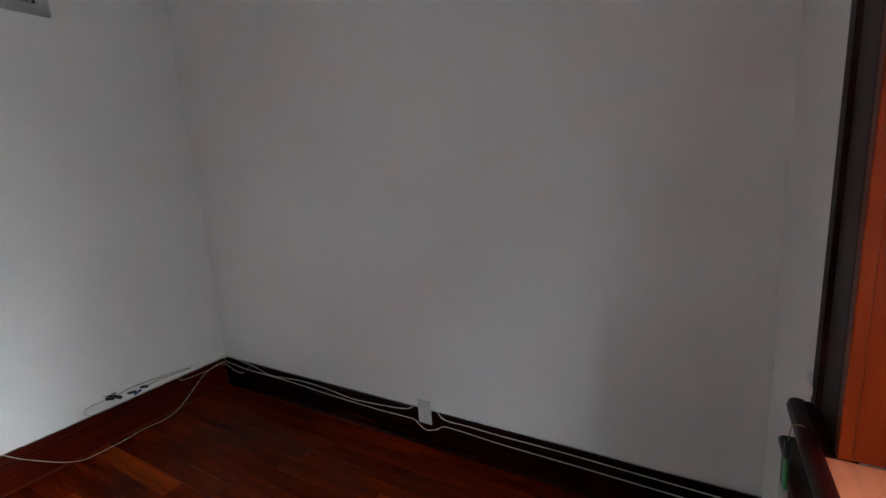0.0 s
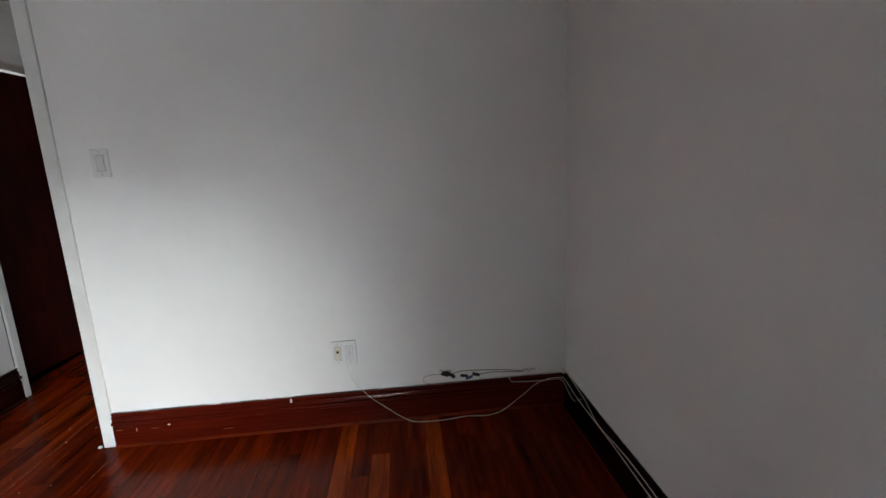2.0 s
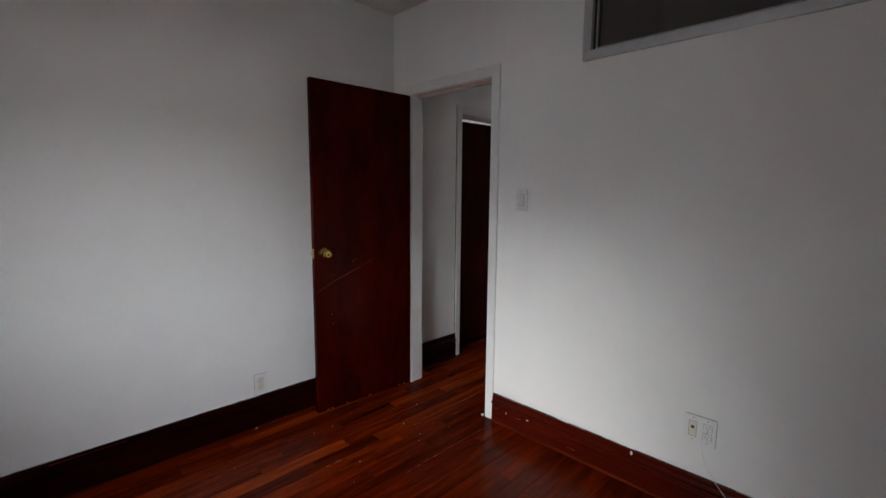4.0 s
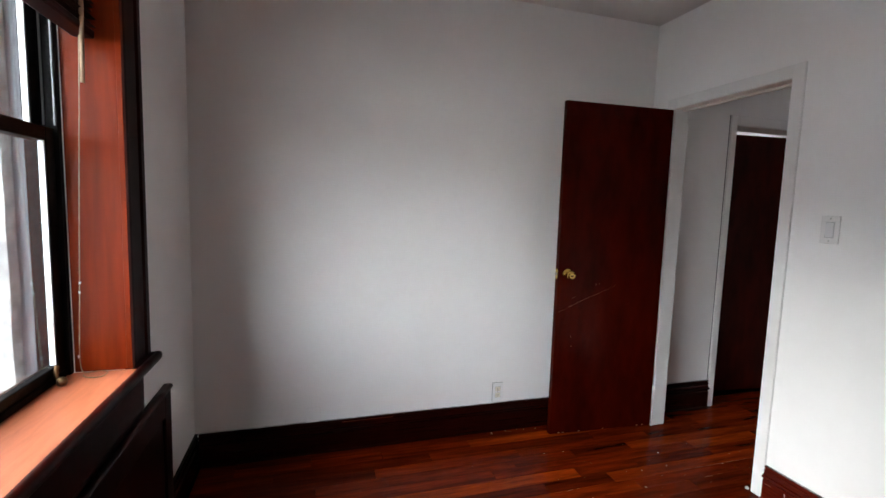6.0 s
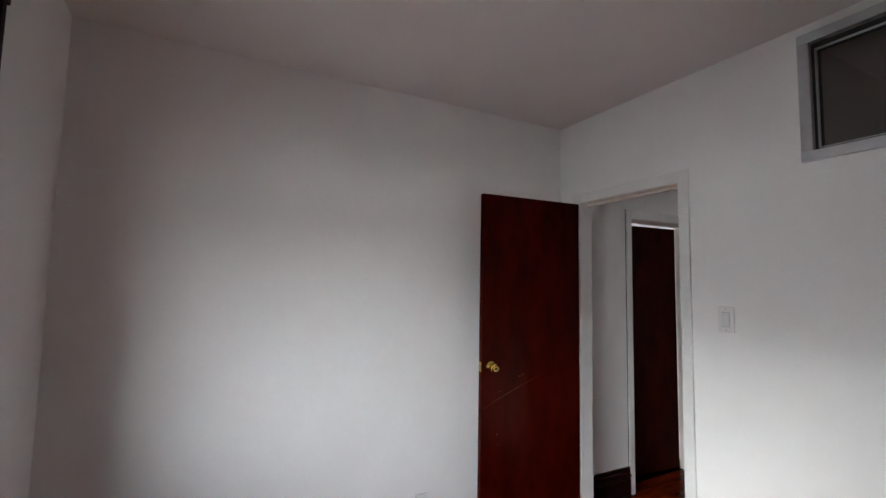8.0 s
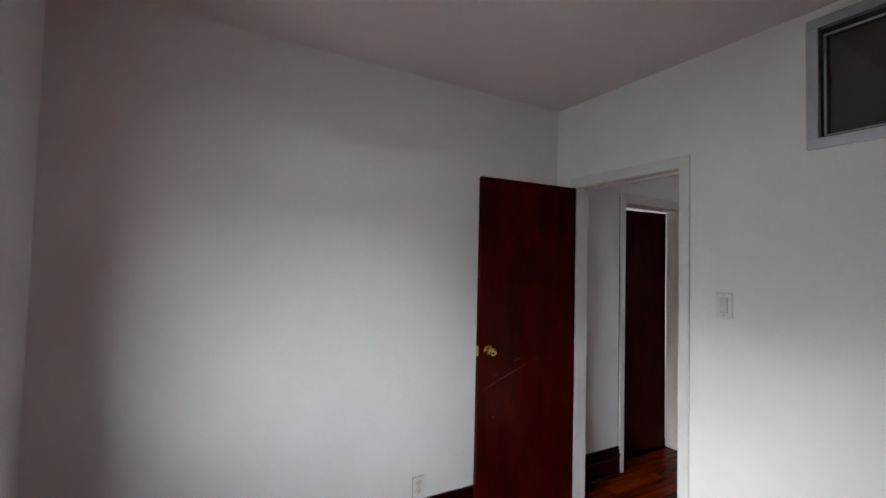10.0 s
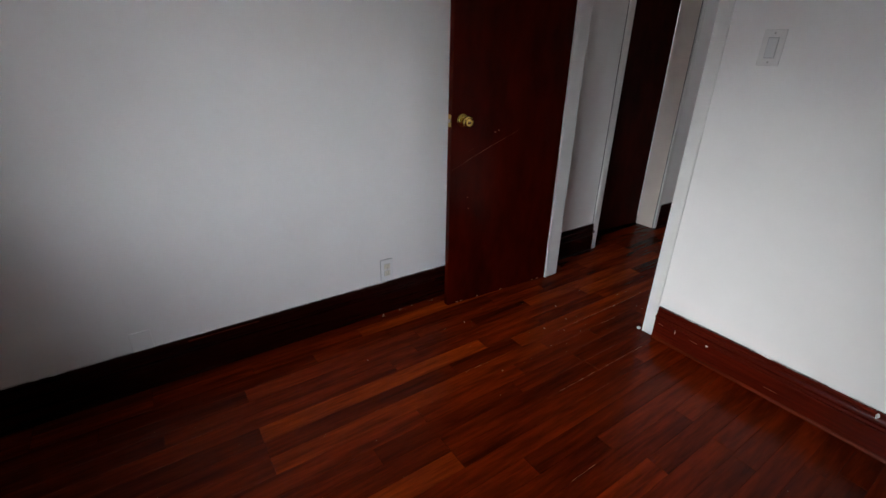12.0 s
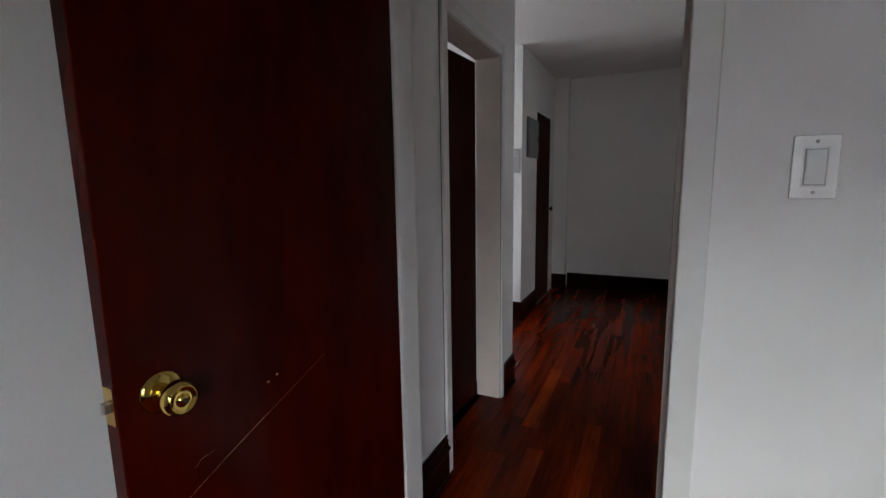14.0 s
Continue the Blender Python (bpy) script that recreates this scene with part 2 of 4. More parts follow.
def smooth_path(pts, steps=6):
    """A smooth line through the given places."""
    p = [Vector(q) for q in pts]
    p = [2 * p[0] - p[1]] + p + [2 * p[-1] - p[-2]]
    out = []
    for a, b, c, d in zip(p, p[1:], p[2:], p[3:]):
        for i in range(steps):
            t = i / steps
            out.append(0.5 * (2 * b + (c - a) * t + (2 * a - 5 * b + 4 * c - d) * t * t + (3 * b - a - 3 * c + d) * t ** 3))
    return out + [p[-2]]


def tube(pts, r, n=7, steps=6, bm=None):
    bm = bm or bmesh.new()
    line = smooth_path(pts, steps)
    rings = []
    for i, q in enumerate(line):
        t = (line[min(i + 1, len(line) - 1)] - line[max(i - 1, 0)]).normalized()
        u = t.cross(Vector((0, 0, 1)))
        u = u.normalized() if u.length > 1e-3 else Vector((1, 0, 0))
        v = u.cross(t)
        rings.append([bm.verts.new(q + r * (math.cos(a) * u + math.sin(a) * v)) for a in (2 * math.pi * k / n for k in range(n))])
    for a, b in zip(rings, rings[1:]):
        for k in range(n):
            bm.faces.new((a[k], a[(k + 1) % n], b[(k + 1) % n], b[k]))
    bm.faces.new(rings[0][::-1])
    bm.faces.new(rings[-1])
    return bm


def lathe(profile, m, n=28, bm=None):
    """Turns (radius, height) pairs round the z axis of the matrix m."""
    bm = bm or bmesh.new()
    rings = []
    for r, h in profile:
        rings.append([bm.verts.new(m @ Vector((r * math.cos(a), r * math.sin(a), h))) for a in (2 * math.pi * k / n for k in range(n))])
    for a, b in zip(rings, rings[1:]):
        for k in range(n):
            bm.faces.new((a[k], a[(k + 1) % n], b[(k + 1) % n], b[k]))
    bm.faces.new(rings[0][::-1])
    bm.faces.new(rings[-1])
    return bm


def run(profile, a, b, wall, axis, side, bm=None):
    """Draws a moulding of (depth, height) pairs from a to b along axis, on the wall at that place, standing out to side."""
    bm = bm or bmesh.new()
    n = max(2, int(abs(b - a) / 0.12))
    rings = []
    for i in range(n + 1):
        s = a + (b - a) * i / n
        ring = []
        for d, z in profile:
            w = wall + side * d
            ring.append(bm.verts.new((s, w, z) if axis == "x" else (w, s, z)))
        rings.append(ring)
    k = len(profile)
    for p, q in zip(rings, rings[1:]):
        for j in range(k):
            bm.faces.new((p[j], p[(j + 1) % k], q[(j + 1) % k], q[j]))
    bm.faces.new(rings[0][::-1])
    bm.faces.new(rings[-1])
    return bm


# ---------------------------------------------------------------- the shell
XB, YD, ZC = 3.205, -2.74, 2.60      # far side wall, window wall, ceiling
XH, XR, YF = 0.040, 1.30, 4.60       # hall's walls and its far end
XK, YM, YK, ZH = -0.26, 1.69, 3.0, 2.53    # wall of the far hall door, end of the near hall wall, kitchen return, hall ceiling
DX0, DX1, DZ = 0.17, 0.915, 2.06     # rough opening of the bedroom door
WX0, WX1, WZ0, WZ1 = 0.84, 2.42, 0.83, 2.28   # rough opening of the window
TX0, TX1, TZ0, TZ1 = 1.47, 2.65, 2.04, 2.52   # rough opening of the transom


def wall(name, *boxes, label="white painted plaster wall, slightly uneven"):
    ob = part(name, solid(*boxes), PAINT)
    return tagged(ob, label, "wall", kind="structure")


wall("wall_west", (-0.12, 0, YD - 0.3, 0.11, 0, ZC))
wall("wall_east", (XB, XB + 0.12, YD - 0.3, 0.11, 0, ZC))
wall("wall_north", (0, DX0, 0, 0.11, 0, ZC), (DX0, DX1, 0, 0.11, DZ, ZC), (DX1, TX0, 0, 0.11, 0, ZC),
     (TX0, TX1, 0, 0.11, 0, TZ0), (TX0, TX1, 0, 0.11, TZ1, ZC), (TX1, XB, 0, 0.11, 0, ZC))
wall("wall_south", (0, WX0, YD - 0.22, YD, 0, ZC), (WX1, XB, YD - 0.22, YD, 0, ZC),
     (WX0, WX1, YD - 0.22, YD, 0, WZ0), (WX0, WX1, YD - 0.22, YD, WZ1, ZC))
D2A, D2B, D2Z = 0.645, 1.425, 2.035
wall("wall_hall_west", (XH - 0.12, XH, 0.11, D2A, 0, ZC), (XH - 0.12, XH, D2A, D2B, D2Z, ZC), (XH - 0.12, XH, D2B, YM, 0, ZC))
wall("wall_bath_end", (-2.3, XH - 0.12, YM - 0.12, YM, 0, ZC))
wall("wall_bath_south", (-2.3, -0.12, -0.01, 0.11, 0, ZC))
wall("wall_bath_window", (-2.42, -2.3, -0.01, 0.45, 0, ZC), (-2.42, -2.3, 1.25, YM, 0, ZC), (-2.42, -2.3, 0.45, 1.25, 0, 0.9), (-2.42, -2.3, 0.45, 1.25, 2.1, ZC))
wall("wall_kitchen_window", (-2.72, -2.6, YM - 0.12, 1.85, 0, ZC), (-2.72, -2.6, 2.86, 3.12, 0, ZC), (-2.72, -2.6, 1.85, 2.86, 0, 0.85), (-2.72, -2.6, 1.85, 2.86, 2.25, ZC))
wall("wall_kitchen_south", (-2.6, -2.42, YM - 0.12, YM, 0, ZC))
wall("wall_hall_return", (-2.6, XK, YK, YK + 0.12, 0, ZC))
D3A, D3B, D3Z = 3.585, 4.20, 2.03
wall("wall_hall_door_side", (XK - 0.12, XK, YK + 0.12, D3A, 0, ZC), (XK - 0.12, XK, D3B, YF, 0, ZC), (XK - 0.12, XK, D3A, D3B, D3Z, ZC))
wall("wall_hall_end", (XK - 0.12, XR + 0.12, YF, YF + 0.12, 0, ZC))
wall("wall_pipe_chase", (XK, -0.10, YF - 0.12, YF, 0, ZC))
wall("wall_hall_east", (XR, XR + 0.12, 0.11, YF, 0, ZC))
wall("wall_closet", (XR + 0.12, XB + 0.12, 1.0, 1.12, 0, ZC), (XB, XB + 0.12, 0.11, 1.0, 0, ZC))
wall("wall_behind_far_door", (-1.2, XK - 0.12, D3A - 0.3, D3A - 0.2, 0, ZC), (-1.2, XK - 0.12, D3B + 0.2, D3B + 0.3, 0, ZC), (-1.3, -1.2, D3A - 0.3, D3B + 0.3, 0, ZC))

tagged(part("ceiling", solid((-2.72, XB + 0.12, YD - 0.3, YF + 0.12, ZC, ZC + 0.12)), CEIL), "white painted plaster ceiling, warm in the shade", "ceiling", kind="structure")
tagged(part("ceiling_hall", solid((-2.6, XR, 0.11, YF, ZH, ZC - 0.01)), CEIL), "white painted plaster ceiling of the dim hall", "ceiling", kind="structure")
floor = tagged(part("floor", solid((-2.72, XB + 0.12, YD - 0.3, YF + 0.12, -0.10, -0.012)), DARKW), "glossy red mahogany strip floor, dark between boards", "floor", kind="structure")
side_floor = tagged(part("floor_side_room", solid((-2.6, XK, YM, YK, -0.012, 0.0), (-2.3, -0.08, 0.11, YM - 0.12, -0.012, 0.0)), DARKW), "dark floor of the side rooms", "floor", kind="structure")

# ---------------------------------------------------------------- baseboards
BASE = [(0, 0), (0.020, 0), (0.020, 0.100), (0.017, 0.104), (0.0125, 0.106), (0.0125, 0.111), (0.027, 0.115), (0.029, 0.120), (0.027, 0.126), (0.018, 0.129), (0.0155, 0.138), (0.0135, 0.142),
        (0.0185, 0.146), (0.0185, 0.152), (0.011, 0.156), (0.010, 0.163), (0.0155, 0.166), (0.0145, 0.171), (0, 0.171)]
SHOE = [(0.0205, 0), (0.0285, 0), (0.028, 0.005), (0.0255, 0.009), (0.0225, 0.011), (0.0205, 0.012)]


def smear(a, b, wall_at, axis, side, top, seed, parent, amount=0.012):
    """Ragged wall paint that ran over the top edge of a baseboard."""
    rng = random.Random(seed)
    bm = bmesh.new()
    n = int(abs(b - a) / 0.012)
    prev = None
    for i in range(n + 1):
        s = a + (b - a) * i / n
        h = max(0.0, noise.noise((s * 3.1, seed, 0)) + 0.6 * noise.noise((s * 22, seed, 3))) * amount * 1.6 + rng.random() * 0.0012
        row = []
        for d, z in ((0.001, top + 0.003), (0.0045, top + 0.0008), (0.0045 + min(1.4 * h, 0.0095), top + 0.0006)):
            w = wall_at + side * d
            row.append(bm.verts.new((s, w, z) if axis == "x" else (w, s, z)))
        if prev:
            for j in range(2):
                bm.faces.new((prev[j], prev[j + 1], row[j + 1], row[j]))
        prev = row
    return part("paint_smear", bm, PAINTEDGE, parent, "ragged white wall paint on the top edge")


def baseboard(name, a, b, wall_at, axis, side, height=0.171, shoe=BASESHADE, paint=0.0, seed=1, label="dark stained wooden baseboard with a stepped cap"):
    k = height / 0.171
    root = thing(name, *((((a + b) / 2, wall_at) if axis == "x" else (wall_at, (a + b) / 2))), 0, label, "baseboard", kind="structure")
    part("board", run([(d, z * k) for d, z in BASE], a, b, wall_at, axis, side), BASEW if shoe is SHOEW else BASESHADE, root)
    part("shoe_moulding", run(SHOE, a, b, wall_at, axis, side), shoe, root, "worn orange-brown shoe strip" if shoe is SHOEW else "")
    if paint:
        smear(a, b, wall_at, axis, side, height, seed, root, paint)
    return root


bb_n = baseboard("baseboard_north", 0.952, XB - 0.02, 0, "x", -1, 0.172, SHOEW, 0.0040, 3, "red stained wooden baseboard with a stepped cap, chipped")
baseboard("baseboard_east", YD, -0.001, XB, "y", -1, 0.174, BASESHADE, 0.002, 5)
baseboard("baseboard_west", YD + 0.02, -0.025, 0, "y", 1, 0.178, BASESHADE, 0.005, 9)
strip = tagged(part("baseboard_strip", solid((0.0100, 0.0170, -1.99, -1.70, 0.1625, 0.1645), bevel=0.0006), SHOEW), "worn orange-brown edge of a split baseboard cap", "trim", kind="structure")
baseboard("baseboard_south_near", 0.001, 0.47, YD, "x", 1, 0.178, BASESHADE, 0, 11)
baseboard("baseboard_south_far", 2.80, XB - 0.02, YD, "x", 1, 0.178)
HB = "dark stained wooden baseboard in the dim hall"
baseboard("baseboard_hall_near", 0.112, 0.609, XH, "y", 1, 0.20, BASESHADE, 0.006, 13, HB)
baseboard("baseboard_hall_middle", 1.450, YM - 0.002, XH, "y", 1, 0.19, BASESHADE, 0, 15, HB)
baseboard("baseboard_hall_return", -2.58, XK + 0.01, YK, "x", -1, 0.18, BASESHADE, 0, 17, HB)
baseboard("baseboard_hall_door", YK - 0.02, D3A - 0.002, XK, "y", 1, 0.18, BASESHADE, 0, 19, HB)
baseboard("baseboard_hall_end", -0.09, XR, YF, "x", -1, 0.18, BASESHADE, 0, 21, HB)
baseboard("baseboard_pipe_chase", XK, -0.08, YF - 0.12, "x", -1, 0.18, BASESHADE, 0, 23, HB)
baseboard("baseboard_hall_east", 0.112, YF - 0.03, XR, "y", -1, 0.19, BASESHADE, 0, 25, HB)


def chip(x, y, z, w, h, axis="y", parent=None, mat=PAINTEDGE):
    """A flake of bare white where the stain was knocked off."""
    bm = bmesh.new()
    rng = random.Random(int(1000 * (x + z)))
    ring = []
    for k in range(9):
        a = 2 * math.pi * k / 9
        r = 0.75 + 0.4 * rng.random()
        u, v = w / 2 * r * math.cos(a), h / 2 * r * math.sin(a)
        ring.append(bm.verts.new((x + u, y, z + v) if axis == "y" else (x, y + u, z + v)))
    got = bmesh.ops.extrude_face_region(bm, geom=[bm.faces.new(ring)])
    vec = (0, -0.0012, 0) if axis == "y" else (0.0012, 0, 0)
    bmesh.ops.translate(bm, verts=[v for v in got["geom"] if isinstance(v, bmesh.types.BMVert)], vec=vec)
    return part("paint_chip", bm, mat, parent, "chipped pale spot")


chip(1.797, -0.0190, 0.158, 0.013, 0.022, parent=bb_n)
for a, b in ((0.955, 1.39), (1.455, 1.645), (1.81, 2.22)):
    part("open_joint", solid((a, b, -0.0060, -0.0002, 0.1722, 0.1738)), SLOT, bb_n, "dark open joint between wall and baseboard")
for a, b, z in ((0.966, 0.998, 0.088), (1.13, 1.17, 0.082), (1.46, 1.51, 0.044)):
    part("scuff", solid((a, b, -0.0204, -0.0198, z, z + 0.0008)), SCRATCH, bb_n, "pale scuffed line")
chip(1.21, -0.0201, 0.096, 0.013, 0.008, parent=bb_n)
chip(1.06, -0.0201, 0.085, 0.0025, 0.018, parent=bb_n)

# ---------------------------------------------------------------- bedroom door and its frame
frame1 = thing("door_frame", (DX0 + DX1) / 2, 0.05, 0, "white gloss-painted wooden door frame with flat casing", "door frame", kind="structure")
part("jamb", solid((DX0 - 0.002, 0.199, -0.002, 0.096, 0, DZ - 0.02), bevel=0.008, seg=3), TRIMW, frame1)
part("jamb", solid((0.893, DX1 + 0.002, -0.002, 0.116, 0, DZ - 0.02), bevel=0.003), TRIMBOUNCE, frame1, "gloss paint on the jamb, reddish bounced light in its colour")
part("head_jamb", solid((DX0 - 0.002, DX1 + 0.002, -0.002, 0.116, DZ - 0.022, DZ + 0.002), bevel=0.003), TRIMBOUNCE, frame1)
part("casing", solid((0.893, 0.950, -0.014, -0.001, 0, 2.104), bevel=0.003), TRIMW, frame1)
part("casing", solid((0.135, 0.201, -0.012, -0.001, 0, 2.104), bevel=0.003), TRIMW, frame1)
part("head_casing", solid((0.201, 0.893, -0.012, -0.001, 2.041, 2.104), bevel=0.003), TRIMW, frame1)
part("door_stop", solid((0.883, 0.894, 0.045, 0.075, 0, DZ - 0.022), bevel=0.002), TRIMW, frame1)
part("door_stop", solid((0.199, 0.883, 0.045, 0.075, DZ - 0.034, DZ - 0.0225), bevel=0.002), TRIMBOUNCE, frame1)
part("casing", solid((0.893, 0.960, 0.111, 0.123, 0, 2.10), bevel=0.003), TRIMW, frame1)
part("head_casing", solid((0.10, 0.893, 0.111, 0.123, 2.041, 2.10), bevel=0.003), TRIMW, frame1)
part("strike_plate", solid((0.8915, 0.8935, 0.008, 0.036, 0.99, 1.05), bevel=0.0006), STEEL, frame1, "small dull steel strike plate")


def knob(parent, x, y, z, side):
    """A polished tulip knob with its rose; side is the way it points along x."""
    m = pose(x, y, z, 0, 90 * side, 0)
    k = part("knob", lathe([(0.011, 0.0), (0.011, 0.020), (0.014, 0.026), (0.021, 0.031), (0.0265, 0.039), (0.028, 0.047), (0.0265, 0.054),
                            (0.021, 0.0585), (0.020, 0.060), (0.019, 0.0585), (0.012, 0.0575), (0.0085, 0.058), (0.0075, 0.0615), (0.003, 0.062)], m), BRASS, parent,
             "polished brass door knob", True)
    part("rose", lathe([(0.033, 0.0), (0.033, 0.002), (0.031, 0.005), (0.025, 0.008), (0.016, 0.011), (0.012, 0.012)], m), BRASS, k, "", True)
    part("lock_button", lathe([(0.0035, 0.061), (0.0035, 0.0645), (0.002, 0.065)], m, 10), SLOT, k, "dark lock button")
    return k


def leaf_door(name, w, h, t, knob_z, label, edge_plate=True):
    """A flush leaf; its hinge edge lies on the z axis, the leaf runs along -y, its shown face looks along +x."""
    root = thing(name, 0, 0, 0, label, "door", kind="structure")
    part("leaf", solid((-t, 0, -w, 0, 0.0, h), bevel=0.0025), DOORW, root)
    knob(root, 0.0, -w + 0.062, knob_z, 1)
    knob(root, -t, -w + 0.062, knob_z, -1)
    if edge_plate:
        plate = part("latch_plate", solid((-t * 0.5 - 0.0125, -t * 0.5 + 0.0125, -w - 0.0012, -w + 0.001, knob_z - 0.029, knob_z + 0.029), bevel=0.0005), BRASS, root, "brass latch plate on the door edge")
        part("latch_bolt", solid((-t * 0.5 - 0.006, -t * 0.5 + 0.006, -w - 0.010, -w, knob_z - 0.008, knob_z + 0.008), bevel=0.002), STEEL, plate)
    for z in (0.22, h / 2, h - 0.2):
        part("hinge", lathe([(0.006, -0.045), (0.006, 0.045)], pose(-0.004, 0.004, z), 12), TRIMW, root, "hinge knuckle under white paint", True)
    return root


door1 = leaf_door("door_1", 0.722, 2.022, 0.035, 1.005, "dark red mahogany flush door, open, scratched, with brass knob")


def scratch(y0, z0, y1, z1, w, name="scratch", lab="long pale scratch"):
    """A fine pale line on the face of the open door."""
    bm = bmesh.new()
    rng = random.Random(int(abs(y0 + z1) * 1000))
    n = 14
    prev = None
    for i in range(n + 1):
        t = i / n
        ww = w * (0.25 + 0.75 * rng.random()) * (0.4 + 0.6 * math.sin(math.pi * min(1, max(0.08, t))))
        y, z = y0 + (y1 - y0) * t, z0 + (z1 - z0) * t + 0.004 * math.sin(5 * t)
        row = [bm.verts.new((0.0004, y, z - ww)), bm.verts.new((0.0004, y, z + ww))]
        if prev:
            bm.faces.new((prev[0], row[0], row[1], prev[1]))
        prev = row
    return part(name, bm, SCRATCH, door1, lab)


scratch(-0.712, 0.768, -0.305, 0.945, 0.0011)
scratch(-0.62, 0.85, -0.585, 0.868, 0.0007, lab="short faint scratch")
for y, z in ((-0.462, 0.938), (-0.615, 0.617), (-0.608, 0.557), (-0.44, 0.945)):
    chip(0.0004, y, z, 0.006, 0.005, "x", door1, SCRATCH)
for y in (-0.66, -0.63, -0.52, -0.35, -0.10, -0.06):
    chip(0.0004, y, 0.006, 0.016, 0.006, "x", door1, SCRATCH)
door1.matrix_world = pose(0.198, -0.022, 0.010, 0, 0, -3.2)

# ---------------------------------------------------------------- hall doors
frame2 = thing("door_frame", XH, 1.03, 0, "white painted door frame of the side room, bounced light tinted into its jambs", "door frame", kind="structure")
part("jamb", solid((XH - 0.145, XH + 0.003, D2A - 0.002, D2A + 0.018, 0, D2Z - 0.02), bevel=0.003), TRIMBOUNCE, frame2)
part("jamb", solid((XH - 0.145, XH + 0.003, D2B - 0.022, D2B + 0.002, 0, D2Z - 0.02), bevel=0.003), TRIMBOUNCE, frame2)
part("head_jamb", solid((XH - 0.145, XH + 0.003, D2A - 0.002, D2B + 0.002, D2Z - 0.022, D2Z + 0.002), bevel=0.003), TRIMBOUNCE, frame2)
part("casing", solid((XH + 0.001, XH + 0.016, 0.611, D2A + 0.016, 0, 2.085), bevel=0.004), TRIMW, frame2, "white paint, cracked along the wall")
part("joint", solid((XH + 0.0032, XH + 0.0045, D2B - 0.019, D2B - 0.012, 0, 2.012)), SLOT, frame2, "dark joint between jamb and casing")
part("casing", solid((XH + 0.001, XH + 0.016, D2B - 0.013, 1.450, 0, 2.085), bevel=0.004), TRIMW, frame2)
part("head_casing", solid((XH + 0.001, XH + 0.016, D2A + 0.016, D2B - 0.020, 2.016, 2.085), bevel=0.004), TRIMW, frame2)
part("caulk_gap", solid((XH - 0.002, XH + 0.0022, 0.607, 0.6108, 0.2, 2.085)), SLOT, frame2, "dark open joint beside the casing")
door2 = thing("door_2", 0, 0, 0, "dark red wooden flush door of the side room, ajar", "door", kind="structure")
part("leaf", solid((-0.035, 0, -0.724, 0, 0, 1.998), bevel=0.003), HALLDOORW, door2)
knob(door2, 0.0, -0.66, 1.0, 1)
door2.matrix_world = pose(XH - 0.146, D2B - 0.026, 0.004, 0, 0, -5)
door3 = thing("door_3", XK, D3A, 0, "dark red wooden door, closed, with black knob, at the hall's end", "door", kind="structure")
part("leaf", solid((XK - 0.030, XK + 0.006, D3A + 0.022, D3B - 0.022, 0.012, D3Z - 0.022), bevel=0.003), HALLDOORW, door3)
part("knob", lathe([(0.024, 0), (0.024, 0.004), (0.010, 0.010), (0.010, 0.028), (0.024, 0.036), (0.027, 0.048), (0.020, 0.058), (0.004, 0.060)], pose(XK + 0.006, D3B - 0.085, 1.015, 0, 90, 0), 18), CABLEB, door3, "black round knob", True)
frame3 = thing("door_frame", XK, (D3A + D3B) / 2, 0, "dark stained wooden frame of the far hall door", "door frame", kind="structure")
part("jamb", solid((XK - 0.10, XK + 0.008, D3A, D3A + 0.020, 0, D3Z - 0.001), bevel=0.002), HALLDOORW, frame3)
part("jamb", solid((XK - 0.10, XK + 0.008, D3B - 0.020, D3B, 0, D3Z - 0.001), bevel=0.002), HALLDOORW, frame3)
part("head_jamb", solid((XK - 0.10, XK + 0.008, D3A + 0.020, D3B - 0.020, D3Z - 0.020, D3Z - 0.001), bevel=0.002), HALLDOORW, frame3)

# ---------------------------------------------------------------- transom window above the wall
transom = thing("window_2", (TX0 + TX1) / 2, 0, TZ0, "fixed interior transom window in an aluminium frame, dark behind", "window", kind="structure")


def picture_frame(x0, x1, z0, z1, w, y0, y1, mat, parent, name, bevel=0.002):
    part(name, solid((x0, x1, y0, y1, z0, z0 + w), bevel=bevel), mat, parent)
    part(name, solid((x0, x1, y0, y1, z1 - w, z1), bevel=bevel), mat, parent)
    part(name, solid((x0, x0 + w, y0, y1, z0 + w, z1 - w), bevel=bevel), mat, parent)
    part(name, solid((x1 - w, x1, y0, y1, z0 + w, z1 - w), bevel=bevel), mat, parent)


picture_frame(1.447, 2.672, 2.016, 2.556, 0.042, -0.020, 0.004, ALU, transom, "outer_frame")
picture_frame(1.476, 2.644, 2.048, 2.512, 0.020, 0.006, 0.035, SLOT, transom, "gasket", 0.001)
picture_frame(1.490, 2.630, 2.062, 2.498, 0.012, 0.012, 0.030, ALU, transom, "inner_frame", 0.002)
picture_frame(1.496, 2.624, 2.068, 2.492, 0.012, 0.022, 0.036, SLOT, transom, "glazing_bead", 0.001)
part("pane", solid((1.505, 2.615, 0.030, 0.034, 2.078, 2.482)), DARKGLASS, transom, "dark glass pane")

# ---------------------------------------------------------------- the window
win = thing("window_1", 1.63, YD, WZ0, "wide double-hung window, black sashes, stained wood casing and sill", "window", kind="structure")
CX0, CX1 = 0.862, 2.398     # clear opening between the jamb panels
CASE = [(0.0, 0.0), (0.0, 0.012), (0.006, 0.018), (0.03, 0.020), (0.11, 0.020), (0.120, 0.026), (0.140, 0.028), (0.152, 0.024), (0.158, 0.012), (0.158, 0.0)]


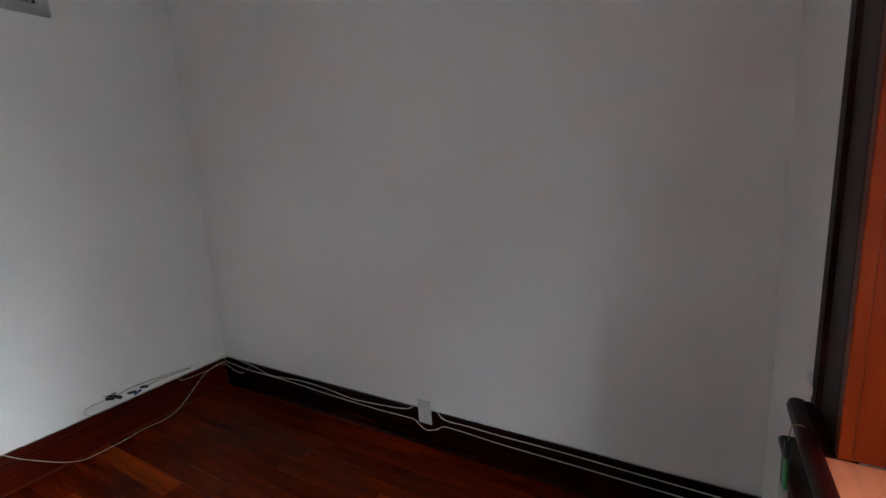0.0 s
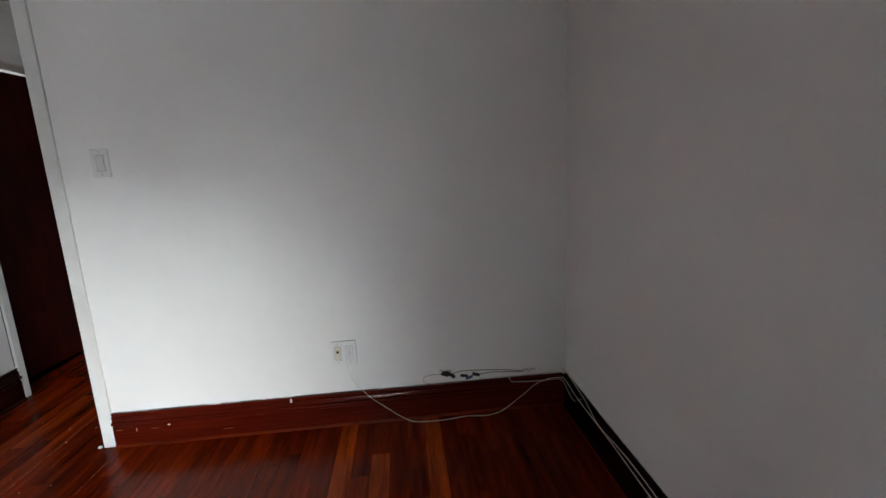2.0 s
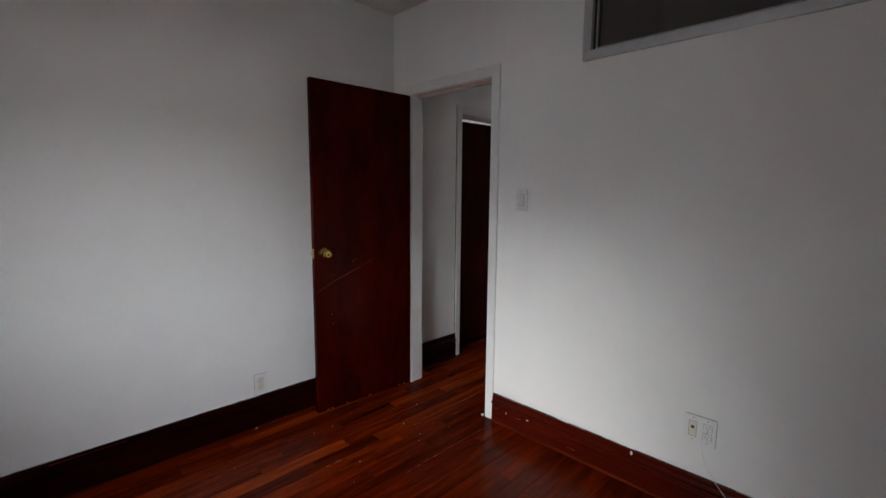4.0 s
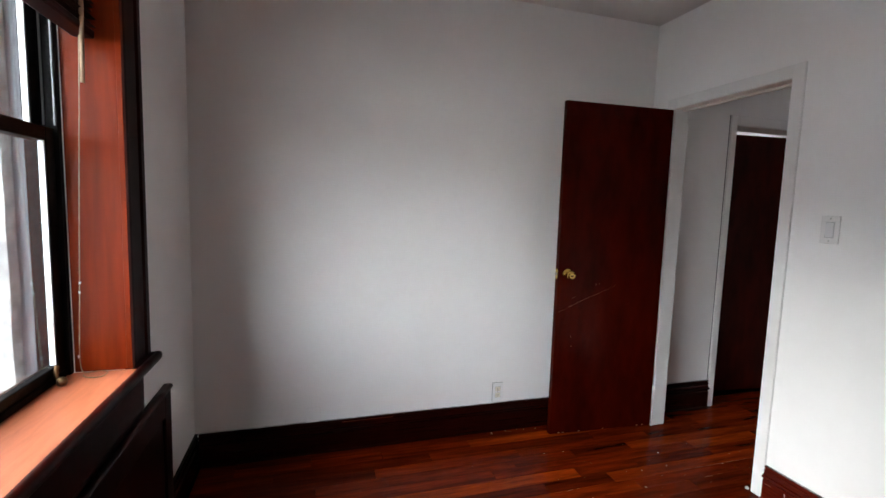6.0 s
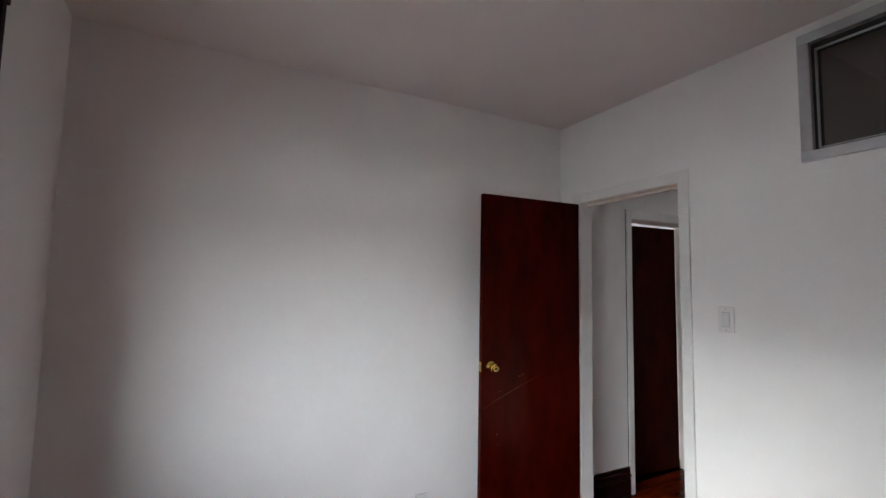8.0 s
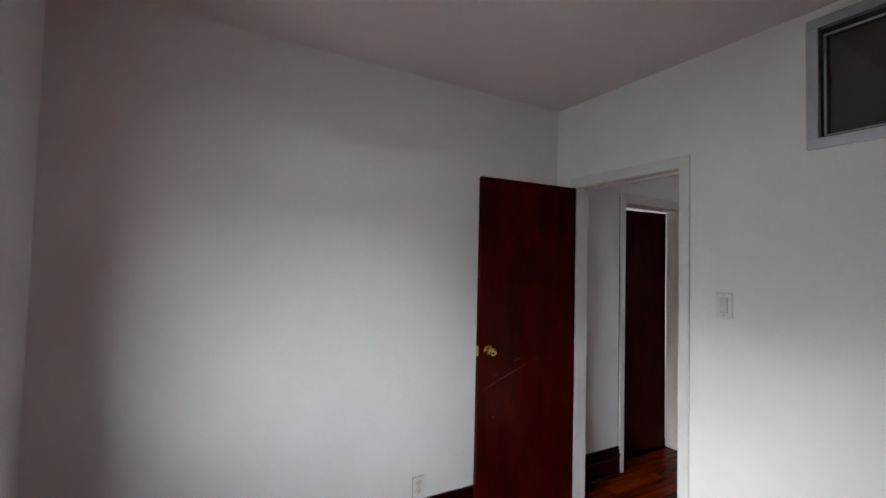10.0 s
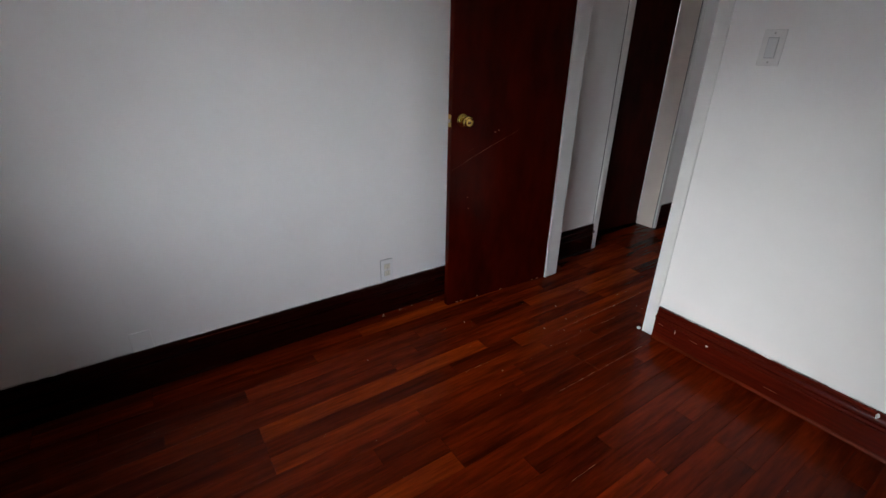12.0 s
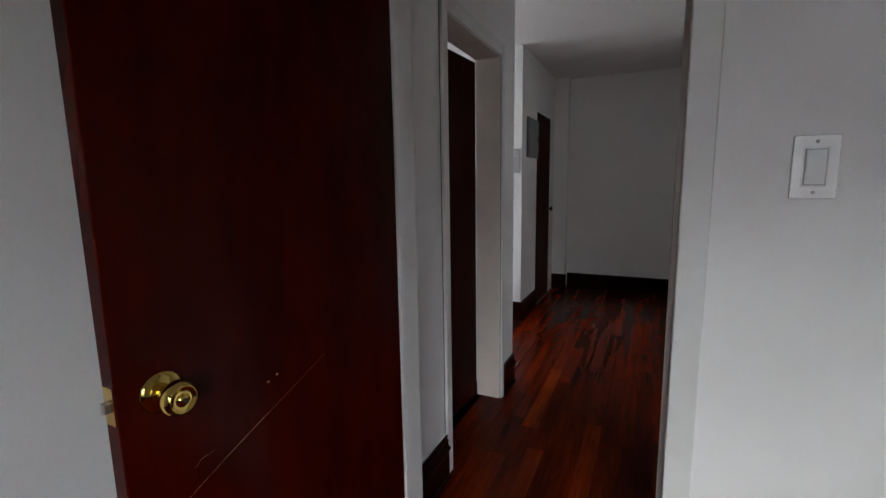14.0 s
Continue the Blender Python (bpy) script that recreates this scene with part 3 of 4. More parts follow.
def casing_post(x_in, way, z0, z1, name):
    bm = bmesh.new()
    rings = [[bm.verts.new((x_in + way * u, YD + 0.001 + d, z)) for u, d in CASE] for z in (z0, z1)]
    k = len(CASE)
    for j in range(k):
        bm.faces.new((rings[0][j], rings[0][(j + 1) % k], rings[1][(j + 1) % k], rings[1][j]))
    bm.faces.new(rings[0][::-1])
    bm.faces.new(rings[1])
    return part(name, bm, DARKW, win, "moulded wood casing, room-side shade in its dark colour")


# casing turned from the window: its shade is put into the colour
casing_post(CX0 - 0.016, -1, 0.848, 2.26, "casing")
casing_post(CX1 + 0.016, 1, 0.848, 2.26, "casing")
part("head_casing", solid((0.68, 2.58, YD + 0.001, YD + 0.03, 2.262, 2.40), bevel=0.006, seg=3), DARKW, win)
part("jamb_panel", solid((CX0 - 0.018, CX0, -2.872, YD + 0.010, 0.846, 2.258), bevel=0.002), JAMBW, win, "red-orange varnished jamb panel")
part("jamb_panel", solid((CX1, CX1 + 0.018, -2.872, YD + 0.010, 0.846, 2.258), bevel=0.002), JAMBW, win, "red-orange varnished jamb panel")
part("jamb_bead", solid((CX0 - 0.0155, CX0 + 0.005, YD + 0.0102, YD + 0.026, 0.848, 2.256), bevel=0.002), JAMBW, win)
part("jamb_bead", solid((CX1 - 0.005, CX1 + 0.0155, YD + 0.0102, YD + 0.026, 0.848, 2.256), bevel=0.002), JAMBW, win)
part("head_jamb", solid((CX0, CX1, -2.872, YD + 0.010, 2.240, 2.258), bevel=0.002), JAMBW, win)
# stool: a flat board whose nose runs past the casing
part("window_sill", solid((CX0, CX1, -2.895, -2.70, 0.822, 0.846), bevel=0.003), SILLW, win, "orange-brown varnished window sill, daylight put into its pale colour")
nose = bmesh.new()
run([(0.0, 0.818), (0.006, 0.812), (0.014, 0.814), (0.020, 0.822), (0.022, 0.834), (0.019, 0.844), (0.012, 0.848), (0.0, 0.8465)], 0.688, 2.556, -2.702, "x", 1, nose)
# nose and horns belong to the sill, darkened here for shade
part("sill_nose", nose, DARKW, win, "rounded nose of the sill, shade in its dark colour", True)
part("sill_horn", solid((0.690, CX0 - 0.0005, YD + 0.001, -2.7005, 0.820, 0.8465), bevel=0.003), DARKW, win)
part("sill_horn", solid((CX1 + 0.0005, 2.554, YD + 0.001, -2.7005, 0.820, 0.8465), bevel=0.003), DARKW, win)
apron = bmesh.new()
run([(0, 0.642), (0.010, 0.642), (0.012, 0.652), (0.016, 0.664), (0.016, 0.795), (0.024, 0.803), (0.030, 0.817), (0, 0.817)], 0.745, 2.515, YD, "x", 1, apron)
part("apron", apron, DARKW, win, "dark wooden apron board")


def sash(z0, z1, y0, name):
    s = part(name, solid((CX0 + 0.024, CX0 + 0.066, y0 - 0.026, y0, z0, z1), bevel=0.003), BRONZE, win, "black metal sash")
    part("stile", solid((CX1 - 0.066, CX1 - 0.024, y0 - 0.026, y0, z0, z1), bevel=0.003), BRONZE, s)
    part("bottom_rail", solid((CX0 + 0.066, CX1 - 0.066, y0 - 0.026, y0, z0, z0 + 0.028), bevel=0.003), BRONZE, s)
    part("top_rail", solid((CX0 + 0.066, CX1 - 0.066, y0 - 0.026, y0, z1 - 0.040, z1), bevel=0.003), BRONZE, s)
    # white colour stands in for the bright sliver along the glass
    for x0, x1 in ((CX0 + 0.066, CX0 + 0.070), (CX1 - 0.070, CX1 - 0.066)):
        part("glazing_bead", solid((x0, x1, y0 - 0.020, y0 - 0.004, z0 + 0.028, z1 - 0.04)), PLASTIC, s, "glazing strip, white for the bright sliver at the glass edge")
    pane = part("pane", solid((CX0 + 0.066, CX1 - 0.066, y0 - 0.014, y0 - 0.011, z0 + 0.028, z1 - 0.040)), DIRTY, s, "dusty glass pane")
    pane.visible_shadow = False
    return s


sash(0.868, 1.590, -2.884, "lower_sash")
sash(1.552, 2.238, -2.914, "upper_sash")
for x0, x1 in ((CX0, CX0 + 0.022), (CX1 - 0.022, CX1)):
    part("frame_stile", solid((x0, x1, -2.960, -2.8735, 0.846, 2.24), bevel=0.002), BRONZE, win)
for y in (-2.878, -2.905):
    part("track", solid((CX0 + 0.022, CX0 + 0.0262, y - 0.004, y, 1.60, 2.236)), GREYMET, win, "grey balance track")
part("frame_sill", solid((CX0 + 0.022, CX1 - 0.022, -2.960, -2.880, 0.8465, 0.866), bevel=0.002), BRONZE, win)
part("frame_head", solid((CX0 + 0.022, CX1 - 0.022, -2.960, -2.8735, 2.239, 2.258), bevel=0.002), BRONZE, win)
part("sash_lock", solid((1.58, 1.66, -2.883, -2.868, 1.590, 1.604), bevel=0.004), BRASS, win)

cleat = thing("sash_latch", 0.965, -2.872, 0.848, "small worn brass tilt latch lying on the sill", "latch")
part("hook", tube([(0.955, -2.868, 0.853), (0.963, -2.872, 0.868), (0.957, -2.878, 0.884), (0.946, -2.879, 0.897)], 0.0062, 8), BRASSDK, cleat, "", True)
part("bead", lathe([(0.005, -0.012), (0.011, -0.008), (0.014, 0.0), (0.011, 0.008), (0.005, 0.012)], pose(0.974, -2.856, 0.860, 0, 70, 30), 14), BRASSDK, cleat, "", True)

# raised blind at the head of the window
blind = thing("venetian_blind", 1.63, -2.80, 2.236, "dark brown wooden venetian blind, fully raised", "window blind")
part("head_rail", solid((CX0 + 0.004, CX1 - 0.004, -2.835, -2.775, 2.185, 2.236), bevel=0.003), DARKW, blind)
for i in range(26):
    z = 1.892 + i * 0.0112
    ob = part("slat", solid((CX0 + 0.006, CX1 - 0.006, -2.832, -2.780, z, z + 0.0032), bevel=0.001, seg=1), DARKW, blind)
    ob.rotation_euler = (radians(random.Random(i).uniform(-1.2, 1.2)), 0, 0)
part("bottom_rail", solid((CX0 + 0.006, CX1 - 0.006, -2.834, -2.778, 1.860, 1.884), bevel=0.005), DARKW, blind)
part("wand", tube([(0.951, -2.774, 2.19), (0.953, -2.775, 1.95), (0.958, -2.778, 1.714)], 0.0055, 8, 3), STRING, blind, "pale wooden tilt wand", True)
part("lift_cord", tube([(0.893, -2.80, 2.19), (0.893, -2.812, 1.75), (0.893, -2.826, 1.40), (0.890, -2.838, 1.10), (0.888, -2.846, 0.93), (0.884, -2.846, 0.868),
                        (0.880, -2.838, 0.850), (0.874, -2.822, 0.8485), (0.868, -2.795, 0.8485), (0.888, -2.775, 0.8485), (0.930, -2.778, 0.851), (0.945, -2.80, 0.856), (0.925, -2.822, 0.853), (0.895, -2.836, 0.849)], 0.0016, 6), STRING, blind, "cream lift cord looped on the sill", True)
for z in (1.135, 1.105, 0.905):
    part("cord_bead", lathe([(0.001, -0.005), (0.0026, -0.003), (0.003, 0.002), (0.001, 0.005)], pose(0.890, -2.838 - (1.1 - z) * 0.05, z), 10), PLASTIC, blind, "small white cord bead", True)

# low panel standing on the wall under the window
panel = thing("wainscot_panel", 1.63, YD, 0, "dark stained wooden panel with a cap under the window", "wainscot", kind="structure")
PX0, PX1, PZ = 0.474, 2.786, 0.632
part("board", solid((PX0, PX1, YD + 0.001, YD + 0.013, 0, PZ - 0.012), bevel=0.002), DARKW, panel)
for x0, x1 in ((PX0, PX0 + 0.075), (PX1 - 0.075, PX1), (1.59, 1.67)):
    part("stile", solid((x0, x1, YD + 0.013, YD + 0.025, 0, PZ - 0.012), bevel=0.003), DARKW, panel)
for x0, x1 in ((PX0 + 0.075, 1.59), (1.67, PX1 - 0.075)):
    part("rail", solid((x0, x1, YD + 0.013, YD + 0.025, PZ - 0.10, PZ - 0.012), bevel=0.003), DARKW, panel)
    part("rail", solid((x0, x1, YD + 0.013, YD + 0.025, 0, 0.14), bevel=0.003), DARKW, panel)
part("cap", run([(0, PZ - 0.0115), (0.028, PZ - 0.0115), (0.033, PZ - 0.004), (0.031, PZ + 0.004), (0.024, PZ + 0.008), (0, PZ + 0.008)], PX0 - 0.004, PX1 + 0.004, YD, "x", 1), DARKW, panel, "", True)

# a green tag on a thread at the far horn of the sill
tag = thing("hanging_tag", 2.465, -2.672, 0.735, "small green plastic tag hanging on a thread from the sill", "tag")
part("thread", tube([(2.462, -2.690, 0.8495), (2.464, -2.676, 0.846), (2.465, -2.672, 0.815)], 0.0009, 5), STRING, tag)
part("clip", solid((2.459, 2.472, -2.677, -2.668, 0.790, 0.818), bevel=0.002), CABLEB, tag, "black clip")
part("tag", solid((2.454, 2.478, -2.675, -2.670, 0.738, 0.791), bevel=0.002), GREENP, tag)
part("tag_sleeve", solid((2.458, 2.474, -2.678, -2.6665, 0.700, 0.742), bevel=0.003), DUSTYPL, tag, "pale translucent sleeve")
scrap = thing("paper_scrap", 2.556, -2.715, 0.8475, "folded scrap of translucent plastic on the sill horn", "scrap")
part("sheet", tube([(2.548, -2.722, 0.848), (2.556, -2.712, 0.872), (2.566, -2.708, 0.892)], 0.0065, 5), PLASTIC, scrap)

# ---------------------------------------------------------------- plates, switch and sockets


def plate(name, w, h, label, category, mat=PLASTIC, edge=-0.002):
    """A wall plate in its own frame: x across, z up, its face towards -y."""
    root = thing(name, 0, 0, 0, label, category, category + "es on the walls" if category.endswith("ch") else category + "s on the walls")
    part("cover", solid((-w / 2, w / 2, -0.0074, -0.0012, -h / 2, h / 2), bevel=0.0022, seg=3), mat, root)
    # where edge is positive, this dark rim is drawn as the cover's shadow
    part("backing", solid((-w / 2 - edge, w / 2 + edge, -0.0014, 0.0, -h / 2 - edge, h / 2 + edge)), SLOT, root, "dark backing, a drawn shadow line where it shows")
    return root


def screw(parent, x, z):
    s = part("screw", lathe([(0.0032, 0.006), (0.0032, 0.0068), (0.002, 0.0074)], pose(x, -0.0012, z, 90, 0, 0), 12), STEEL, parent, "", True)
    return s


def receptacle(parent, x, mat):
    for z in (0.020, -0.020):
        # grey strip takes the place of the shade in the gap
        part("socket_gap", solid((x - 0.0178, x + 0.0178, -0.0078, -0.0070, z - 0.0152, z + 0.0152)), INTERG, parent, "grey strip drawn as the shade round a socket face")
    r = part("receptacle", solid((x - 0.0165, x + 0.0165, -0.0090, -0.0070, 0.006, 0.034), (x - 0.0165, x + 0.0165, -0.0090, -0.0070, -0.034, -0.006), bevel=0.0015), mat, parent)
    for z in (0.021, -0.019):
        part("slot", solid((x - 0.0075, x - 0.0055, -0.0094, -0.0085, z - 0.002, z + 0.006)), SLOT, r)
        part("slot", solid((x + 0.0050, x + 0.0070, -0.0094, -0.0085, z - 0.001, z + 0.006)), SLOT, r)
        part("earth_hole", lathe([(0.0024, 0.0085), (0.0024, 0.0094)], pose(x, 0, z - 0.0075, 90, 0, 0), 10), SLOT, r)
    screw(parent, x, 0.0)
    return r


switch = plate("light_switch", 0.073, 0.120, "glossy white rocker light switch beside the door", "light switch", SWITCHPL)
# the rocker's surrounding shade is a grey sheet on the cover
part("well", solid((-0.0174, 0.0174, -0.0078, -0.0070, -0.0344, 0.0344), bevel=0.0003, seg=1), INTERG, switch, "grey strip drawn as the shade round the rocker")
rock = bmesh.new()
run([(0.0, -0.0325), (0.0088, -0.0325), (0.0115, 0.0), (0.0098, 0.0325), (0.0, 0.0325)], -0.0155, 0.0155, 0, "x", -1, rock)
for x0, x1, z0, z1 in ((-0.0205, -0.0175, -0.0375, 0.0375), (0.0175, 0.0205, -0.0375, 0.0375), (-0.0175, 0.0175, 0.0345, 0.0375), (-0.0175, 0.0175, -0.0375, -0.0345)):
    part("rim", solid((x0, x1, -0.0086, -0.0070, z0, z1), bevel=0.0006), SWITCHPL, switch)
part("rocker", rock, ROCKERPL, switch)
screw(switch, 0, 0.048)
screw(switch, 0, -0.048)
switch.matrix_world = pose(1.1155, 0.0, 1.347, 0, 0, 0)

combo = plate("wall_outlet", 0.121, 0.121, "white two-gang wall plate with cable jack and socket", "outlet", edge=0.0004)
part("insert_gap", solid((-0.0445, -0.0135, -0.0079, -0.0070, -0.0355, 0.0355)), GREYPL, combo, "dark gap round the jack insert")
part("insert", solid((-0.043, -0.015, -0.0086, -0.0070, -0.034, 0.034), bevel=0.0008), IVORY, combo, "ivory jack insert")
part("jack", solid((-0.035, -0.023, -0.0092, -0.0084, 0.001, 0.013)), SLOT, combo, "dark jack opening")
receptacle(combo, 0.028, PLASTIC)
for x in (-0.029, 0.028):
    screw(combo, x, 0.049)
    screw(combo, x, -0.049)
combo.matrix_world = pose(2.0725, -0.0005, 0.3805)

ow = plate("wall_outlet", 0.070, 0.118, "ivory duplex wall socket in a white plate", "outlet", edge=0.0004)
receptacle(ow, 0, IVORY)
ow.matrix_world = pose(0.0005, -1.034, 0.248, 0, 0, 90)

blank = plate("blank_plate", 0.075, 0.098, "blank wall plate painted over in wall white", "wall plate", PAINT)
blank.matrix_world = pose(-0.0020, -2.147, 0.214, 0, 0, 90)

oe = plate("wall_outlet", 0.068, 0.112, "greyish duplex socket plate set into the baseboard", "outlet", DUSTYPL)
receptacle(oe, 0, DUSTYPL)
oe.matrix_world = pose(XB - 0.0245, -1.497, 0.176, 0, 0, -90)

# ---------------------------------------------------------------- loose cables
XE = XB - 0.0285


def cable(name, pts, r, label, mat=CABLEW):
    ob = part(name, tube(pts, r * 0.52, 7, 7), mat, None, "", True)
    return tagged(ob, label, "cable")


cable("phone_cable", [(2.082, -0.008, 0.325), (2.086, -0.012, 0.300), (2.10, -0.014, 0.25), (2.125, -0.016, 0.21), (2.155, -0.030, 0.180), (2.20, -0.036, 0.135), (2.268, -0.036, 0.078),
                    (2.33, -0.042, 0.032), (2.395, -0.055, 0.004), (2.48, -0.066, 0.003), (2.57, -0.064, 0.003), (2.665, -0.056, 0.006), (2.76, -0.062, 0.003), (2.85, -0.048, 0.014),
                    (2.955, -0.036, 0.078), (3.03, -0.032, 0.132), (3.10, -0.030, 0.156)], 0.0022, "thin white cord drooping from the wall plate along the baseboard")
cable("corner_cord", [(2.885, -0.018, 0.186), (2.90, -0.026, 0.170), (2.915, -0.030, 0.156), (3.045, -0.030, 0.149), (3.13, -0.030, 0.150), (3.172, -0.036, 0.140), (XE, -0.10, 0.115),
                      (XE, -0.17, 0.105), (XE + 0.003, -0.22, 0.128), (XE + 0.003, -0.26, 0.160)], 0.0022, "white cord tucked round the room corner")
cable("upper_cable", [(2.66, -0.018, 0.1745), (2.53, -0.018, 0.1745), (2.475, -0.014, 0.181), (2.455, -0.012, 0.198), (2.462, -0.012, 0.216), (2.50, -0.012, 0.226), (2.56, -0.012, 0.222)], 0.0022, "grey cable end curling above the baseboard", CABLEG)
cable("baseboard_cable", [(2.47, -0.013, 0.181), (2.62, -0.013, 0.180), (2.80, -0.013, 0.181), (3.02, -0.013, 0.181), (3.15, -0.015, 0.183), (XB - 0.014, -0.03, 0.183), (XB - 0.014, -0.12, 0.180),
                          (XB - 0.020, -0.30, 0.166), (XE, -0.45, 0.145), (XE, -0.69, 0.162), (XE, -0.90, 0.156), (XE, -1.06, 0.140), (XE, -1.27, 0.152), (XE, -1.41, 0.172), (XB - 0.016, -1.440, 0.215),
                          (XB - 0.012, -1.462, 0.243), (XB - 0.012, -1.497, 0.252), (XB - 0.012, -1.530, 0.244), (XB - 0.020, -1.556, 0.192), (XE, -1.60, 0.162), (XE, -1.72, 0.161), (XE, -1.86, 0.158), (XE, -2.10, 0.160), (XE, -2.4, 0.155), (XE, -2.68, 0.150)], 0.0032,
      "white cable run along the baseboard, arched over a socket")
cable("baseboard_cable", [(3.10, -0.030, 0.156), (3.16, -0.034, 0.158), (XE, -0.055, 0.156), (XE, -0.24, 0.141), (XE, -0.55, 0.140), (XE, -0.91, 0.127), (XE, -1.21, 0.121), (XE, -1.42, 0.124),
                          (XE, -1.455, 0.108), (XE - 0.003, -1.50, 0.088), (XE, -1.555, 0.104), (XE, -1.60, 0.128), (XE, -1.72, 0.126), (XE, -1.86, 0.120), (XE, -2.1, 0.118), (XE, -2.4, 0.114), (XE, -2.68, 0.110)], 0.0030,
      "white cable sagging along the baseboard, dipped under a socket")
cable("loop_cable", [(XB - 0.010, -1.445, 0.182), (XB - 0.008, -1.452, 0.215), (XB - 0.008, -1.475, 0.238), (XB - 0.008, -1.505, 0.238), (XB - 0.008, -1.528, 0.222), (XB - 0.010, -1.535, 0.19)], 0.0022, "second cable arched over the socket")

bundle = thing("plug_bundle", 2.66, -0.012, 0.175, "tangle of plugs and thin cables lying on the baseboard", "cable plug")
for k, (x, z, m) in enumerate(((2.566, 0.222, CABLEB), (2.576, 0.230, CABLEB), (2.60, 0.214, CABLEB), (2.664, 0.206, CABLEB), (2.690, 0.194, BLUEP), (2.725, 0.208, CABLEB))):
    rng = random.Random(k)
    p = part("plug", solid((-0.019, 0.019, -0.008, 0.008, -0.006, 0.006), bevel=0.003), m, None, "blue plug" if m is BLUEP else "black plug")
    p.parent = bundle
    p.matrix_basis = pose(x - 2.66, -0.002, z - 0.175, rng.uniform(-30, 30), rng.uniform(-25, 35), rng.uniform(-20, 20))
for k in range(7):
    rng = random.Random(50 + k)
    x, z = 2.572 + rng.uniform(-0.012, 0.016), 0.226
    part("wire_end", tube([(x, -0.014, z), (x + rng.uniform(-0.02, 0.02), -0.016, z + 0.01), (x + rng.uniform(-0.035, 0.035), -0.018, z + rng.uniform(0.01, 0.026))], 0.0012, 5, 3), CABLEB, bundle)
part("lead", tube([(2.60, -0.012, 0.222), (2.66, -0.012, 0.232), (2.75, -0.012, 0.228), (2.87, -0.012, 0.218), (2.95, -0.012, 0.206), (3.00, -0.012, 0.203)], 0.0022), CABLEG, bundle, "grey-white lead", True)
part("lead", tube([(2.73, -0.012, 0.204), (2.80, -0.012, 0.211), (2.88, -0.012, 0.206), (2.96, -0.012, 0.200), (3.02, -0.012, 0.200)], 0.0022), CABLEG, bundle, "", True)
for x in (2.985, 3.02):
    part("connector", solid((x - 0.013, x + 0.013, -0.022, -0.006, 0.194, 0.212), bevel=0.004), PLASTIC, bundle, "white connector")
nub = thing("cable_clip", XB - 0.02, -0.012, 0.185, "small pale cable clip in the room corner", "cable clip")
part("body", solid((XB - 0.032, XB - 0.012, -0.024, -0.006, 0.174, 0.196), bevel=0.004), IVORY, nub)

# plaster flecks swept towards the doorway
def flake(bm, x, y, size, rng):
    ring = []
    for k in range(6):
        a = 2 * math.pi * k / 6
        r = size * (0.4 + 0.6 * rng.random())
        ring.append((x + r * math.cos(a), y + 0.6 * r * math.sin(a)))
    lo = [bm.verts.new((u, v, 0.0004)) for u, v in ring]
    hi = [bm.verts.new((x + 0.7 * (u - x), y + 0.7 * (v - y), 0.0004 + size * 0.35)) for u, v in ring]
    bm.faces.new(hi)
    for k in range(6):
        bm.faces.new((lo[k], lo[(k + 1) % 6], hi[(k + 1) % 6], hi[k]))


def flecks(name, x0, x1, y0, y1, count, size, seed, label):
    rng = random.Random(seed)
    bm = bmesh.new()
    for _ in range(count):
        flake(bm, rng.uniform(x0, x1), rng.uniform(y0, y1), size * (0.35 + rng.random() ** 3), rng)
    return tagged(part(name, bm, PAINTEDGE), label, "debris", kind="stuff")


flecks("plaster_flecks", 0.26, 0.86, -0.95, 0.35, 46, 0.0042, 7, "white plaster flecks scattered on the floor by the door")
flecks("floor_dust", 0.2, 1.9, -2.2, -0.3, 40, 0.0022, 8, "tiny pale specks of dust on the floor boards")
flecks("skirting_flecks", 0.034, 0.060, -1.10, -0.76, 16, 0.0055, 9, "white plaster crumbs along the baseboard by the door")
for x, y0, y1 in ((0.9775, -0.73, -0.13), (0.657, -0.27, 0.31), (0.738, -0.14, -0.02), (1.302, -1.02, -0.90), (0.660, -0.99, -0.86)):
    rng = random.Random(int(1000 * x - 100 * y0))
    bm = bmesh.new()
    y = y0
    while y < y1:
        step = rng.uniform(0.02, 0.09)
        w = rng.uniform(0.0003, 0.0009)
        ring = [bm.verts.new(v) for v in ((x - w, y, 0.0005), (x + w, y + 0.002, 0.0005), (x + w * 0.7, min(y + step, y1), 0.0005), (x - w * 0.7, min(y + step, y1), 0.0005))]
        bm.faces.new(ring)
        y += step + rng.uniform(0.002, 0.03)
    part("worn_seam", bm, SCRATCH, floor, "pale worn edge between two boards")
crumb = thing("plaster_crumb", 0.876, -0.012, 0.0, "white crumb of plaster at the foot of the door frame", "debris")
part("lump", lathe([(0.004, 0.0004), (0.010, 0.003), (0.009, 0.009), (0.003, 0.013)], pose(0.876, -0.014, 0), 7), PAINTEDGE, crumb)

# ---------------------------------------------------------------- hall fixtures
ebox = thing("electric_panel", XK, 3.35, 1.56, "grey metal breaker panel with a black latch", "electric panel")
part("box", solid((XK + 0.001, XK + 0.022, 3.155, 3.560, 1.560, 1.935), bevel=0.003), PANELG, ebox)
ed = part("door", solid((XK + 0.0225, XK + 0.029, 3.180, 3.535, 1.583, 1.912), bevel=0.002), PANELG, ebox)
part("latch", solid((XK + 0.029, XK + 0.037, 3.485, 3.522, 1.730, 1.770), bevel=0.002), CABLEB, ed, "black latch")
intercom = thing("intercom", -0.365, 3.0, 1.41, "grey square intercom plate on the hall wall", "intercom")
part("plate", solid((-0.455, -0.275, 2.982, 2.999, 1.410, 1.630), bevel=0.003), INTERG, intercom)
